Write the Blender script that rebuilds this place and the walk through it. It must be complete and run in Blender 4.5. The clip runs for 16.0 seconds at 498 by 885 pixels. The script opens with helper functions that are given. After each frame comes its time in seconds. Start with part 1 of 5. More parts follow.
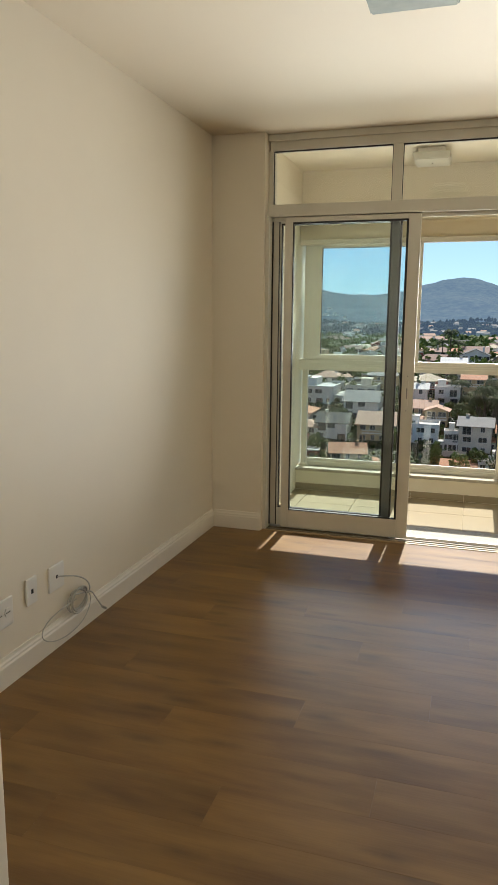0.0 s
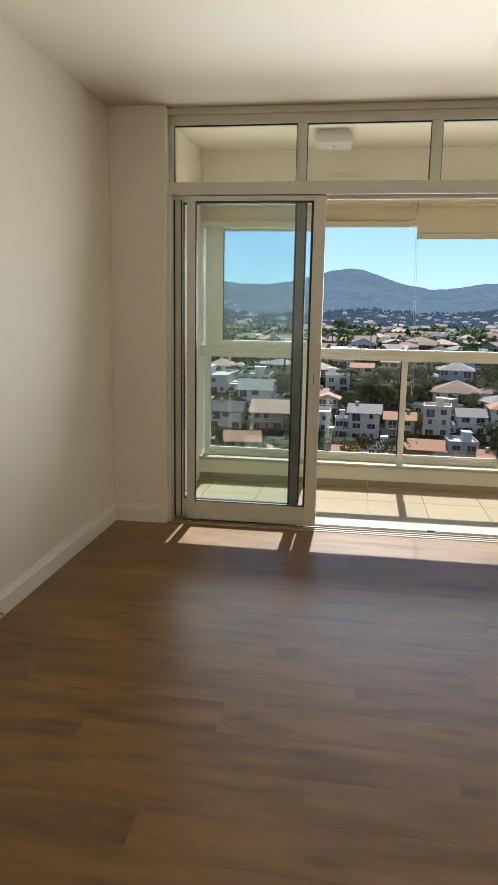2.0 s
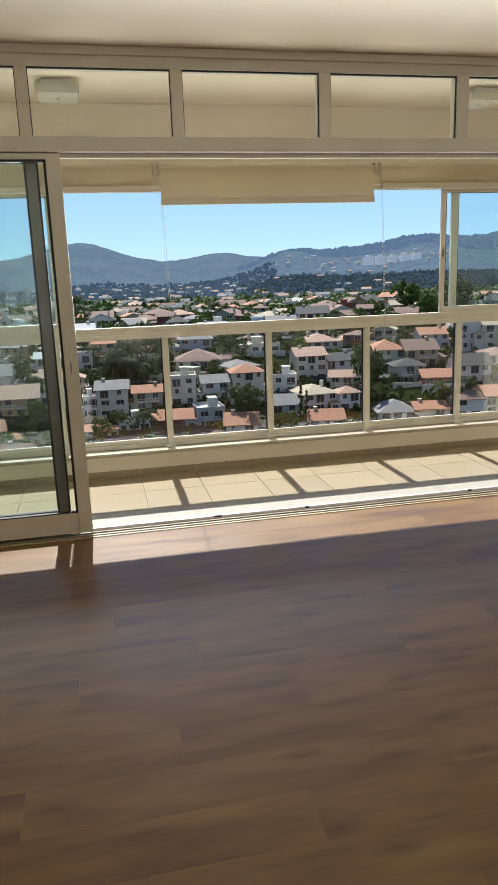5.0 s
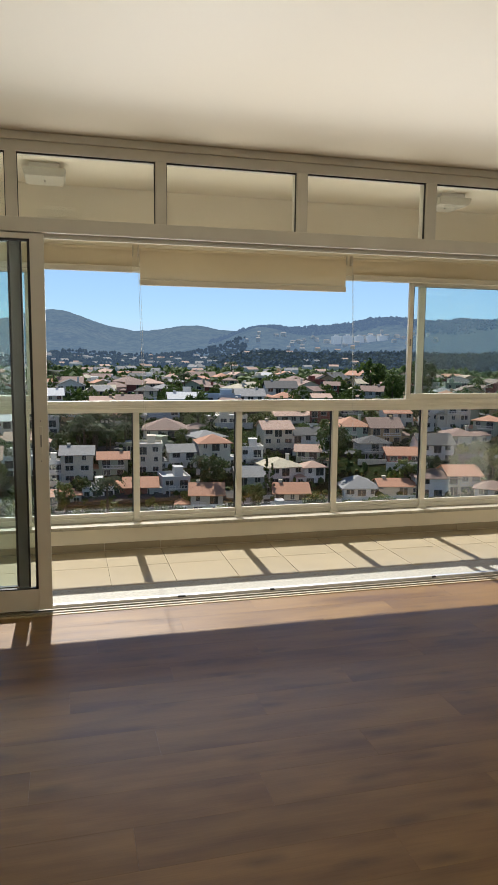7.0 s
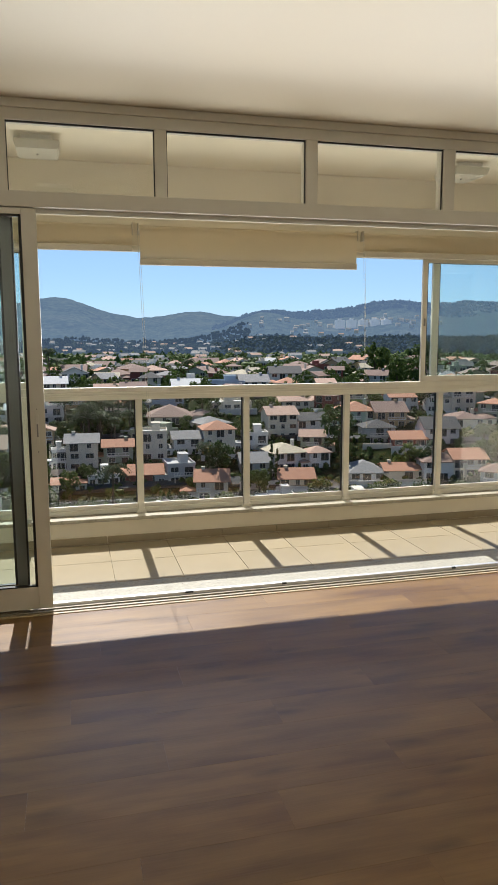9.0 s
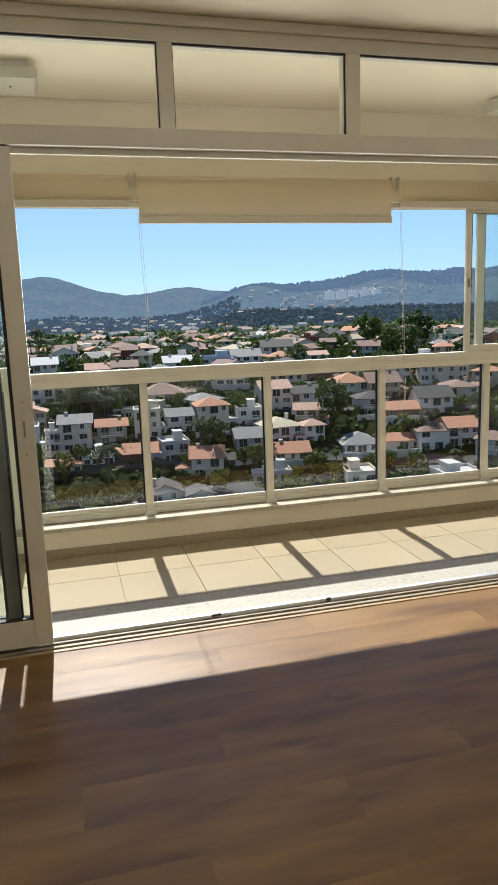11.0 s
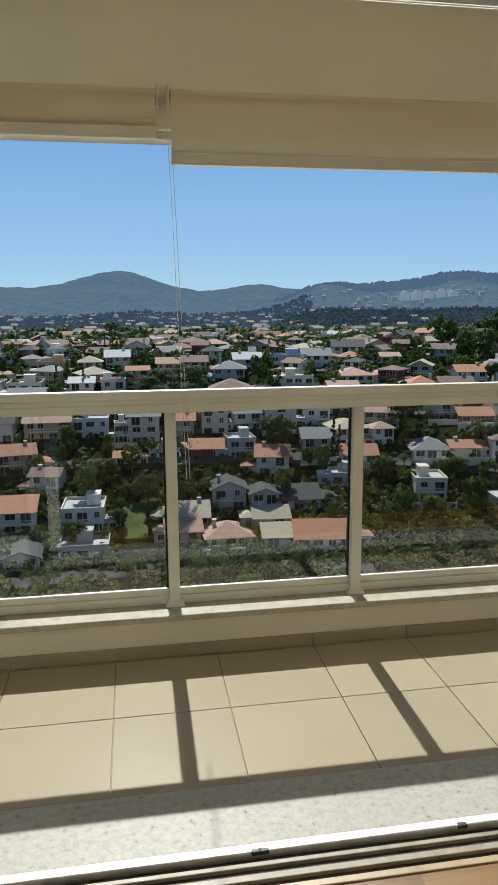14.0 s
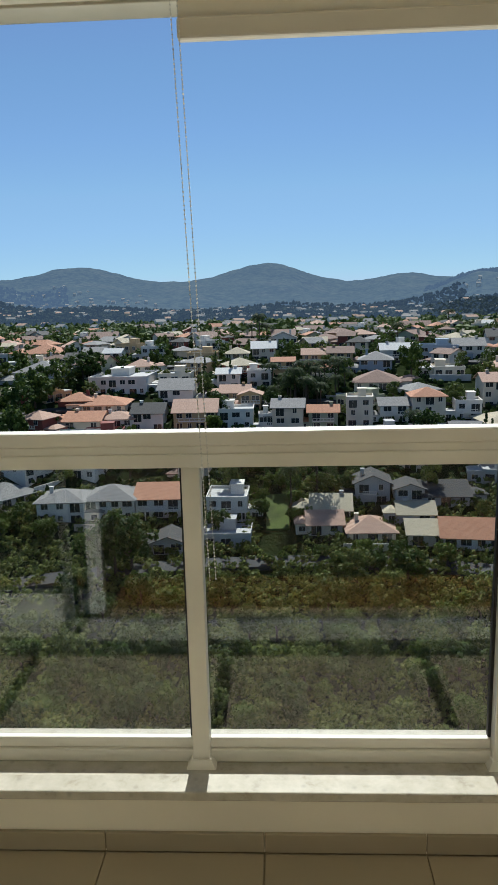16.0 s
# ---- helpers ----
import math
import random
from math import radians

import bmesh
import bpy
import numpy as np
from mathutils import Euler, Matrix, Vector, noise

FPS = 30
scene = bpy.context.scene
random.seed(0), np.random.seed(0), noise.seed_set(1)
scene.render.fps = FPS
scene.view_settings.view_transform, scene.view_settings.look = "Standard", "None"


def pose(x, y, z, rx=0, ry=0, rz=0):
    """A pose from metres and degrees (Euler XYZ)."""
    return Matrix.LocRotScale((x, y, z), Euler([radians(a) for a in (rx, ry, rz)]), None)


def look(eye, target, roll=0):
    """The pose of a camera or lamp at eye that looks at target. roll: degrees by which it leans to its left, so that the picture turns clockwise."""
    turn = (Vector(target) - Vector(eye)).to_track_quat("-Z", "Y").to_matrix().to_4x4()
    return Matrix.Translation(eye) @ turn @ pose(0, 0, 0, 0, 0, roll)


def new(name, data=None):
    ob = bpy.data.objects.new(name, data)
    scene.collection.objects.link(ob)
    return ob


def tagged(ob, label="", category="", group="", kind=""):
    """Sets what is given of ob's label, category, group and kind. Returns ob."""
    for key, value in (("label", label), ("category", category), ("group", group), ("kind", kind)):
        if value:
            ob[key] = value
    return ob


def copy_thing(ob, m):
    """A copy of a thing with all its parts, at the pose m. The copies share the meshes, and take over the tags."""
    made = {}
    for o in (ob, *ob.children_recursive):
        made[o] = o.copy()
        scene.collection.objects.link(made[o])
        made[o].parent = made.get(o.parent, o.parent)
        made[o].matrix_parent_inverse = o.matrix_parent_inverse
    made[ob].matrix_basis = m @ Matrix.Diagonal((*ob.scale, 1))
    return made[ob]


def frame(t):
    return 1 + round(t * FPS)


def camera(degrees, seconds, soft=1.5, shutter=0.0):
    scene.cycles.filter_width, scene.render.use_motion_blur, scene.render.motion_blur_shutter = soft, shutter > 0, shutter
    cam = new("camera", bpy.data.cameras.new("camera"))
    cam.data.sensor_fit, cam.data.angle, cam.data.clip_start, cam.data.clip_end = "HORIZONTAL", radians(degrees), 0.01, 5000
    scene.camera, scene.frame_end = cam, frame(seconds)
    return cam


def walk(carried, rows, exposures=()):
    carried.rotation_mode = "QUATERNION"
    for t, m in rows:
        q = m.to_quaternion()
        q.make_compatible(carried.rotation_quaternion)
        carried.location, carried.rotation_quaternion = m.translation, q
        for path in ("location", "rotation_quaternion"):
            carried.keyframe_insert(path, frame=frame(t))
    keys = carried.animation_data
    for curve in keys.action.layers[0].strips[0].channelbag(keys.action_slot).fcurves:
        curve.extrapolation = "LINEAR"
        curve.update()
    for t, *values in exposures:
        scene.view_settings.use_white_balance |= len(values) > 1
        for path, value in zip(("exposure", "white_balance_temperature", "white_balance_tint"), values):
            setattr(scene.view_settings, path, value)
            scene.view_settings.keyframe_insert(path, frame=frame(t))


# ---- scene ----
cam = camera(39.0, 16.0, soft=1.1)
PATH = [
    (0, (1.742, -4.823, 1.484), (1.153, -2.942, 1.142), 0.5),
    (0.5, (1.736, -4.815, 1.482), (1.08, -2.959, 1.13), 0.4),
    (1, (1.758, -4.816, 1.496), (1.122, -2.956, 1.128), 0.6),
    (1.5, (1.727, -4.768, 1.492), (1.228, -2.868, 1.114), 0.9),
    (2, (1.631, -4.683, 1.451), (1.334, -2.74, 1.082), 1.0),
    (2.5, (1.548, -4.592, 1.458), (1.447, -2.632, 1.079), 0.9),
    (3, (1.529, -4.519, 1.445), (1.547, -2.558, 1.05), 1.1),
    (3.5, (1.554, -4.425, 1.451), (1.582, -2.469, 1.032), 1.6),
    (4, (1.584, -4.335, 1.454), (1.598, -2.385, 1.011), 1.3),
    (4.5, (1.562, -4.247, 1.454), (1.756, -2.313, 0.985), -0.7),
    (5, (1.514, -4.215, 1.456), (1.908, -2.305, 1.011), -2.1),
    (5.2, (1.501, -4.203, 1.472), (1.98, -2.309, 1.045), -1.8),
    (7.5, (1.492, -4.218, 1.514), (1.979, -2.292, 1.286), 0.9),
    (8, (1.519, -4.195, 1.499), (1.989, -2.264, 1.271), 0.7),
    (8.2, (1.517, -4.165, 1.502), (2.02, -2.243, 1.267), 0.3),
    (10.3, (1.547, -3.536, 1.463), (1.991, -1.62, 1.101), -1.3),
    (10.5, (1.543, -3.458, 1.468), (2.0, -1.545, 1.104), -1.4),
    (11, (1.52, -3.208, 1.466), (2.019, -1.304, 1.108), -2.0),
    (11.5, (1.52, -3.023, 1.453), (1.948, -1.101, 1.108), -1.9),
    (12, (1.551, -2.779, 1.468), (1.808, -0.825, 1.131), -1.1),
    (12.5, (1.572, -2.475, 1.459), (1.828, -0.523, 1.106), -0.6),
    (13, (1.623, -2.199, 1.464), (1.947, -0.258, 1.108), -0.5),
    (13.5, (1.766, -1.932, 1.464), (2.106, 0.006, 1.106), -0.4),
    (14, (1.871, -1.667, 1.463), (2.186, 0.275, 1.103), -0.4),
    (14.5, (1.948, -1.371, 1.474), (2.213, 0.58, 1.122), -0.4),
    (15, (2.085, -1.065, 1.475), (2.248, 0.899, 1.132), -0.4),
    (15.5, (2.192, -0.784, 1.468), (2.2, 1.184, 1.115), -0.7),
    (16, (2.25, -0.477, 1.456), (2.156, 1.485, 1.077), -1.4),
]
EXPOSURES = [(0.0, 0.8, 6400, 8), (1.0, 0.86, 6050, 10), (2.0, 0.76, 6000, 10), (3.5, 0.72, 6000, 10), (5.0, 0.64, 6100, 10), (8.0, 0.42, 6200, 10), (10.5, 0.64, 6130, 9), (12.0, 0.56, 6100, 8), (13.5, 0.12, 5950, 6), (16.0, 0.16, 5900, 5)]
SKY, SUN, OPENING, HAZE_GLOW = 0.1, 5.0, 43.0, 0.27
walk(cam, [(t, look(eye, aim, roll)) for t, eye, aim, roll in PATH], EXPOSURES)

# ---- sky and sun ----
SUN_EL, SUN_AZ = 48.0, 0.4
world = bpy.data.worlds.new("world")
scene.world = world
world.use_nodes = True
wn = world.node_tree
sky = wn.nodes.new("ShaderNodeTexSky")
sky.sky_type = "NISHITA"
sky.sun_disc = False
sky.sun_elevation = radians(SUN_EL)
sky.sun_rotation = radians(SUN_AZ)
sky.altitude = 4000
sky.air_density = 1.0
sky.dust_density = 0.05
sky.ozone_density = 0.7
# clear dry air: the glare along the horizon is held down to a pale blue, in three soft steps
shade = None
for k, cap in enumerate(((1.6, 3.2, 5.2), (3.3, 5.0, 6.8), (9.0, 9.0, 9.2))):
    held, mean = wn.nodes.new("ShaderNodeMix"), wn.nodes.new("ShaderNodeMix")
    held.data_type = mean.data_type = "RGBA"
    held.blend_type = "DARKEN"
    held.inputs[0].default_value, held.inputs[7].default_value = 1.0, (*cap, 1)
    wn.links.new(sky.outputs[0], held.inputs[6])
    mean.inputs[0].default_value = 1.0 / (k + 1)
    if shade:
        wn.links.new(shade, mean.inputs[6])
    wn.links.new(held.outputs[2], mean.inputs[7])
    shade = mean.outputs[2]
wn.links.new(shade, wn.nodes["Background"].inputs[0])
wn.nodes["Background"].inputs[1].default_value = SKY
sun = new("sun", bpy.data.lights.new("sun", "SUN"))
sun.data.energy = SUN
sun.data.angle = radians(0.53)
sun.data.color = (1.0, 0.95, 0.86)
ce, se = math.cos(radians(SUN_EL)), math.sin(radians(SUN_EL))
sa, ca = math.sin(radians(SUN_AZ)), math.cos(radians(SUN_AZ))
sun.matrix_world = look((60 * ce * sa, 60 * ce * ca, 60 * se), (0, 0, 0))
# the sky's light through the glazed opening
opening = new("opening_light", bpy.data.lights.new("opening_light", "AREA"))
opening.data.shape = "RECTANGLE"
opening.data.size, opening.data.size_y = 4.9, 1.9
opening.data.energy = OPENING
opening.data.color = (0.95, 0.965, 0.965)
opening.data.spread = radians(106)
opening.matrix_world = look((2.98, -0.12, 1.08), (2.98, -3.0, 2.42))

# the same over the balcony's parapet, light thrown up from the sunlit town
parapet_light = new("parapet_light", bpy.data.lights.new("parapet_light", "AREA"))
parapet_light.data.shape = "RECTANGLE"
parapet_light.data.size, parapet_light.data.size_y = 5.2, 0.9
parapet_light.data.energy = 15.0
parapet_light.data.color = (1.0, 0.94, 0.80)
parapet_light.data.spread = radians(110)
parapet_light.matrix_world = look((2.95, 1.22, 1.45), (2.95, -0.6, 2.75))

# ---- materials ----


def nodes_of(m):
    m.use_nodes = True
    t = m.node_tree
    return t, t.nodes["Principled BSDF"]


def link(t, a, b):
    t.links.new(a, b)


def ramp(t, stops, fac):
    r = t.nodes.new("ShaderNodeValToRGB")
    while len(r.color_ramp.elements) < len(stops):
        r.color_ramp.elements.new(0.5)
    for e, (p, c) in zip(r.color_ramp.elements, stops):
        e.position, e.color = p, (*c, 1)
    link(t, fac, r.inputs[0])
    return r.outputs[0]


def coords(t, scale=(1, 1, 1), shift=False):
    """World position, stretched; shift moves it by a random step for each object."""
    g = t.nodes.new("ShaderNodeNewGeometry")
    mp = t.nodes.new("ShaderNodeMapping")
    mp.inputs["Scale"].default_value = scale
    link(t, g.outputs["Position"], mp.inputs["Vector"])
    if shift:
        oi = t.nodes.new("ShaderNodeObjectInfo")
        mul = t.nodes.new("ShaderNodeMath")
        mul.operation = "MULTIPLY"
        mul.inputs[1].default_value = 37.0
        link(t, oi.outputs["Random"], mul.inputs[0])
        comb = t.nodes.new("ShaderNodeCombineXYZ")
        link(t, mul.outputs[0], comb.inputs[0])
        link(t, mul.outputs[0], comb.inputs[2])
        link(t, comb.outputs[0], mp.inputs["Location"])
    return mp.outputs[0]


def noise_tex(t, vec, scale, detail=4, rough=0.55):
    n = t.nodes.new("ShaderNodeTexNoise")
    n.inputs["Scale"].default_value = scale
    n.inputs["Detail"].default_value = detail
    n.inputs["Roughness"].default_value = rough
    link(t, vec, n.inputs["Vector"])
    return n.outputs[0]


def mixc(t, fac, a, b, mode="MIX"):
    m = t.nodes.new("ShaderNodeMix")
    m.data_type, m.blend_type = "RGBA", mode
    for sock, v in ((m.inputs[0], fac), (m.inputs[6], a), (m.inputs[7], b)):
        if isinstance(v, (int, float)):
            sock.default_value = v
        elif isinstance(v, tuple):
            sock.default_value = (*v, 1)
        else:
            link(t, v, sock)
    return m.outputs[2]


def bump(t, bsdf, height, strength, dist=0.01):
    b = t.nodes.new("ShaderNodeBump")
    b.inputs["Strength"].default_value = strength
    b.inputs["Distance"].default_value = dist
    link(t, height, b.inputs["Height"])
    link(t, b.outputs[0], bsdf.inputs["Normal"])


def plain(name, col, rough=0.5, metal=0.0, var=0.06, scale=3.0, grain=60.0, strength=0.05, spec=0.5):
    """Paint, metal or plaster: faint patches, fine grain and a rough that wanders."""
    m = bpy.data.materials.new(name)
    t, b = nodes_of(m)
    v = coords(t)
    big, fine = noise_tex(t, v, scale, 5), noise_tex(t, v, grain, 3)
    dark = tuple(c * (1 - 2 * var) for c in col)
    lite = tuple(min(1, c * (1 + var)) for c in col)
    link(t, ramp(t, [(0.3, dark), (0.7, lite)], big), b.inputs["Base Color"])
    link(t, ramp(t, [(0.3, (rough * 0.85,) * 3), (0.7, (min(1, rough * 1.15),) * 3)], big), b.inputs["Roughness"])
    b.inputs["Metallic"].default_value = metal
    b.inputs["Specular IOR Level"].default_value = spec
    bump(t, b, fine, strength, 0.004)
    return m


def glass(name, col, gloss_min=0.075):
    """A clear pane: see-through, with a mirror gloss that grows towards the grazing view."""
    m = bpy.data.materials.new(name)
    t, b = nodes_of(m)
    lw = t.nodes.new("ShaderNodeLayerWeight")
    lw.inputs[0].default_value = 0.5
    power, scale, base = (t.nodes.new("ShaderNodeMath") for _ in range(3))
    power.operation, scale.operation, base.operation = "POWER", "MULTIPLY", "ADD"
    power.inputs[1].default_value, scale.inputs[1].default_value, base.inputs[1].default_value = 5.0, 0.92, gloss_min
    link(t, lw.outputs["Facing"], power.inputs[0])
    link(t, power.outputs[0], scale.inputs[0])
    link(t, scale.outputs[0], base.inputs[0])
    clear, gloss, ms = t.nodes.new("ShaderNodeBsdfTransparent"), t.nodes.new("ShaderNodeBsdfGlossy"), t.nodes.new("ShaderNodeMixShader")
    clear.inputs[0].default_value = (*col, 1)
    gloss.inputs["Roughness"].default_value = 0.0
    link(t, base.outputs[0], ms.inputs[0])
    link(t, clear.outputs[0], ms.inputs[1])
    link(t, gloss.outputs[0], ms.inputs[2])
    link(t, ms.outputs[0], t.nodes["Material Output"].inputs[0])
    return m


def wood():
    m = bpy.data.materials.new("oak_laminate")
    t, b = nodes_of(m)
    v = coords(t, (0.9, 5.0, 1.0), True)
    grain = noise_tex(t, v, 1.8, 6, 0.55)
    fine = noise_tex(t, coords(t, (1.6, 60.0, 1.0), True), 3.0, 3, 0.5)
    patch = noise_tex(t, coords(t, (0.8, 3.4, 1.0), True), 2.0, 5, 0.55)
    col = ramp(t, [(0.25, (0.12, 0.053, 0.011)), (0.45, (0.190, 0.101, 0.023)), (0.62, (0.225, 0.126, 0.031)), (0.85, (0.27, 0.16, 0.046))], grain)
    col = mixc(t, 0.10, col, ramp(t, [(0.3, (0.10, 0.05, 0.015)), (0.7, (0.30, 0.175, 0.06))], fine))
    col = mixc(t, 0.75, col, ramp(t, [(0.32, (0.55, 0.47, 0.38)), (0.5, (0.86, 0.82, 0.78)), (0.66, (1.05, 1.03, 1.0))], patch), "MULTIPLY")
    vor = t.nodes.new("ShaderNodeTexVoronoi")
    vor.voronoi_dimensions = "2D"
    vor.inputs["Scale"].default_value = 1.0
    warp = mixc(t, 0.16, coords(t, (1.5, 5.2, 1.0), True), noise_tex(t, coords(t, (1, 1, 1), True), 7.0, 3), "ADD")
    link(t, warp, vor.inputs["Vector"])
    knot = ramp(t, [(0.0, (0.65, 0.65, 0.65)), (0.05, (0.42, 0.42, 0.42)), (0.16, (0, 0, 0))], vor.outputs["Distance"])
    col = mixc(t, knot, col, mixc(t, 0.75, col, (0.032, 0.014, 0.005)))
    oi = t.nodes.new("ShaderNodeObjectInfo")
    tone = ramp(t, [(0.0, (0.92, 0.91, 0.89)), (1.0, (1.06, 1.04, 1.0))], oi.outputs["Random"])
    col = mixc(t, 1.0, col, tone, "MULTIPLY")
    link(t, col, b.inputs["Base Color"])
    link(t, ramp(t, [(0.3, (0.31,) * 3), (0.7, (0.37,) * 3)], patch), b.inputs["Roughness"])
    b.inputs["Specular IOR Level"].default_value = 0.42
    b.inputs["Coat Weight"].default_value = 0.14
    b.inputs["Coat Roughness"].default_value = 0.5
    bump(t, b, fine, 0.22, 0.0014)
    return m


def speckled(name, stops, scale):
    m = bpy.data.materials.new(name)
    t, b = nodes_of(m)
    v = coords(t)
    n = noise_tex(t, v, scale, 6, 0.7)
    col = ramp(t, stops, n)
    vor = t.nodes.new("ShaderNodeTexVoronoi")
    vor.inputs["Scale"].default_value = scale * 1.6
    link(t, v, vor.inputs["Vector"])
    col = mixc(t, ramp(t, [(0.0, (0.5,) * 3), (0.25, (0, 0, 0))], vor.outputs["Distance"]), col, (0.22, 0.2, 0.17))
    link(t, col, b.inputs["Base Color"])
    b.inputs["Roughness"].default_value = 0.45
    b.inputs["Specular IOR Level"].default_value = 0.15
    bump(t, b, n, 0.05, 0.002)
    return m


def tile_mat():
    m = bpy.data.materials.new("cream_porcelain")
    t, b = nodes_of(m)
    v = coords(t, (1, 1, 1), True)
    n = noise_tex(t, v, 2.5, 5)
    oi = t.nodes.new("ShaderNodeObjectInfo")
    col = ramp(t, [(0.25, (0.385, 0.325, 0.226)), (0.75, (0.41, 0.348, 0.245))], n)
    col = mixc(t, 1.0, col, ramp(t, [(0, (0.94, 0.94, 0.93)), (1, (1.03, 1.02, 1.0))], oi.outputs["Random"]), "MULTIPLY")
    link(t, col, b.inputs["Base Color"])
    link(t, ramp(t, [(0.25, (0.225,) * 3), (0.75, (0.265,) * 3)], n), b.inputs["Roughness"])
    b.inputs["Specular IOR Level"].default_value = 0.1
    bump(t, b, noise_tex(t, v, 40, 3), 0.03, 0.002)
    return m


def roof_mat(name, a, c, stain):
    """Clay or cement tiles: rows of ridges, patches of age."""
    m = bpy.data.materials.new(name)
    t, b = nodes_of(m)
    tc = t.nodes.new("ShaderNodeTexCoord")
    n = noise_tex(t, coords(t, (1, 1, 1), True), 0.9, 6, 0.65)
    fine = noise_tex(t, coords(t), 5.0, 3)
    col = ramp(t, [(0.3, a), (0.7, c)], n)
    col = mixc(t, 0.4, col, ramp(t, [(0.4, stain), (0.6, c)], fine))
    wave = t.nodes.new("ShaderNodeTexWave")
    wave.inputs["Scale"].default_value = 1.4
    wave.inputs["Distortion"].default_value = 0.6
    link(t, tc.outputs["Object"], wave.inputs["Vector"])
    col = mixc(t, 0.25, col, ramp(t, [(0.2, (0.4,) * 3), (0.6, (1, 1, 1))], wave.outputs[0]), "MULTIPLY")
    link(t, col, b.inputs["Base Color"])
    b.inputs["Roughness"].default_value = 0.85
    bump(t, b, wave.outputs[0], 0.5, 0.08)
    return m


def leaf_mat(name, a, c):
    m = bpy.data.materials.new(name)
    t, b = nodes_of(m)
    g = t.nodes.new("ShaderNodeNewGeometry")
    oi = t.nodes.new("ShaderNodeObjectInfo")
    col = ramp(t, [(0.0, a), (1.0, c)], g.outputs["Random Per Island"])
    col = mixc(t, 1.0, col, ramp(t, [(0, (0.7, 0.75, 0.7)), (1, (1.25, 1.15, 0.95))], oi.outputs["Random"]), "MULTIPLY")
    link(t, col, b.inputs["Base Color"])
    b.inputs["Roughness"].default_value = 0.6
    b.inputs["Specular IOR Level"].default_value = 0.12
    tr = t.nodes.new("ShaderNodeBsdfTranslucent")
    link(t, col, tr.inputs[0])
    ms = t.nodes.new("ShaderNodeMixShader")
    ms.inputs[0].default_value = 0.35
    link(t, b.outputs[0], ms.inputs[1])
    link(t, tr.outputs[0], ms.inputs[2])
    link(t, ms.outputs[0], t.nodes["Material Output"].inputs[0])
    return m


def ground_mat():
    m = bpy.data.materials.new("hillside_ground")
    t, b = nodes_of(m)
    v = coords(t)
    n, f = noise_tex(t, v, 0.018, 6, 0.6), noise_tex(t, v, 0.16, 6, 0.7)
    col = ramp(t, [(0.3, (0.018, 0.028, 0.012)), (0.54, (0.03, 0.04, 0.016)), (0.7, (0.04, 0.04, 0.022)), (0.82, (0.07, 0.065, 0.05))], n)
    col = mixc(t, 0.55, col, ramp(t, [(0.35, (0.010, 0.018, 0.007)), (0.65, (0.032, 0.04, 0.016))], f))
    link(t, col, b.inputs["Base Color"])
    b.inputs["Roughness"].default_value = 0.95
    b.inputs["Specular IOR Level"].default_value = 0.0
    bump(t, b, f, 0.8, 2.0)
    return m


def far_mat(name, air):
    """Wooded mountains kilometres away; bluish emission stands in for haze in the air."""
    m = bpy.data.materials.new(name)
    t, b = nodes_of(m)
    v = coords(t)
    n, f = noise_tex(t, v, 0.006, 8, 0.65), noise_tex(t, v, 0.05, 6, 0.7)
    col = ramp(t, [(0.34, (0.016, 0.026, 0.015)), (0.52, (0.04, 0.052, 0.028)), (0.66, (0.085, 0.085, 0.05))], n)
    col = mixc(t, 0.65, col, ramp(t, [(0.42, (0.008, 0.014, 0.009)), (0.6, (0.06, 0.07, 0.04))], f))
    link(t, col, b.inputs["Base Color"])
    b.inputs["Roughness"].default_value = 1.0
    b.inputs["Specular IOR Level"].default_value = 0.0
    # haze put in as a glow, the land itself gives off no light
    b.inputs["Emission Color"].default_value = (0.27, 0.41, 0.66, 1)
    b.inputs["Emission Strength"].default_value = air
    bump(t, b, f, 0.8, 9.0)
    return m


M_WALL = plain("wall_paint", (0.81, 0.745, 0.62), 0.62, var=0.025, scale=0.8, grain=140, strength=0.06)
# ceiling tone set darker than the walls, to hold down the light there
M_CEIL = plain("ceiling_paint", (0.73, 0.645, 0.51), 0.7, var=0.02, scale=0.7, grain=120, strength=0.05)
M_BASE = plain("baseboard_paint", (0.82, 0.77, 0.67), 0.38, var=0.02, grain=90, strength=0.03)
M_BALC = plain("balcony_paint", (0.87, 0.80, 0.645), 0.7, var=0.04, scale=1.3, grain=120, strength=0.1)
M_FRAME = plain("beige_white_aluminium", (0.66, 0.63, 0.54), 0.36, var=0.03, scale=5, grain=300, strength=0.02)
M_RAIL = plain("cream_white_aluminium", (0.79, 0.755, 0.655), 0.45, var=0.04, scale=5, grain=300, strength=0.02)
M_ALU = plain("bare_aluminium", (0.70, 0.70, 0.71), 0.4, 1.0, var=0.06, scale=20, grain=400, strength=0.04)
M_DARK = plain("black_rubber", (0.016, 0.016, 0.017), 0.55, var=0.1)
M_INTERLOCK = plain("dark_grey_aluminium", (0.17, 0.17, 0.155), 0.4, var=0.06, scale=8)
M_GROOVE = plain("dark_track_bed", (0.06, 0.048, 0.036), 0.6, var=0.2, scale=30)
M_TRIM = plain("tan_threshold_trim", (0.40, 0.29, 0.17), 0.4, var=0.08, scale=12)
M_RIB = plain("dull_track_rib", (0.30, 0.25, 0.175), 0.5, var=0.15, scale=20)
M_WOOD = wood()
M_SUB = plain("brown_underlay", (0.13, 0.08, 0.045), 0.9)
M_TILE = tile_mat()
M_GROUT = plain("tan_grout", (0.40, 0.33, 0.22), 0.9, var=0.1, scale=9)
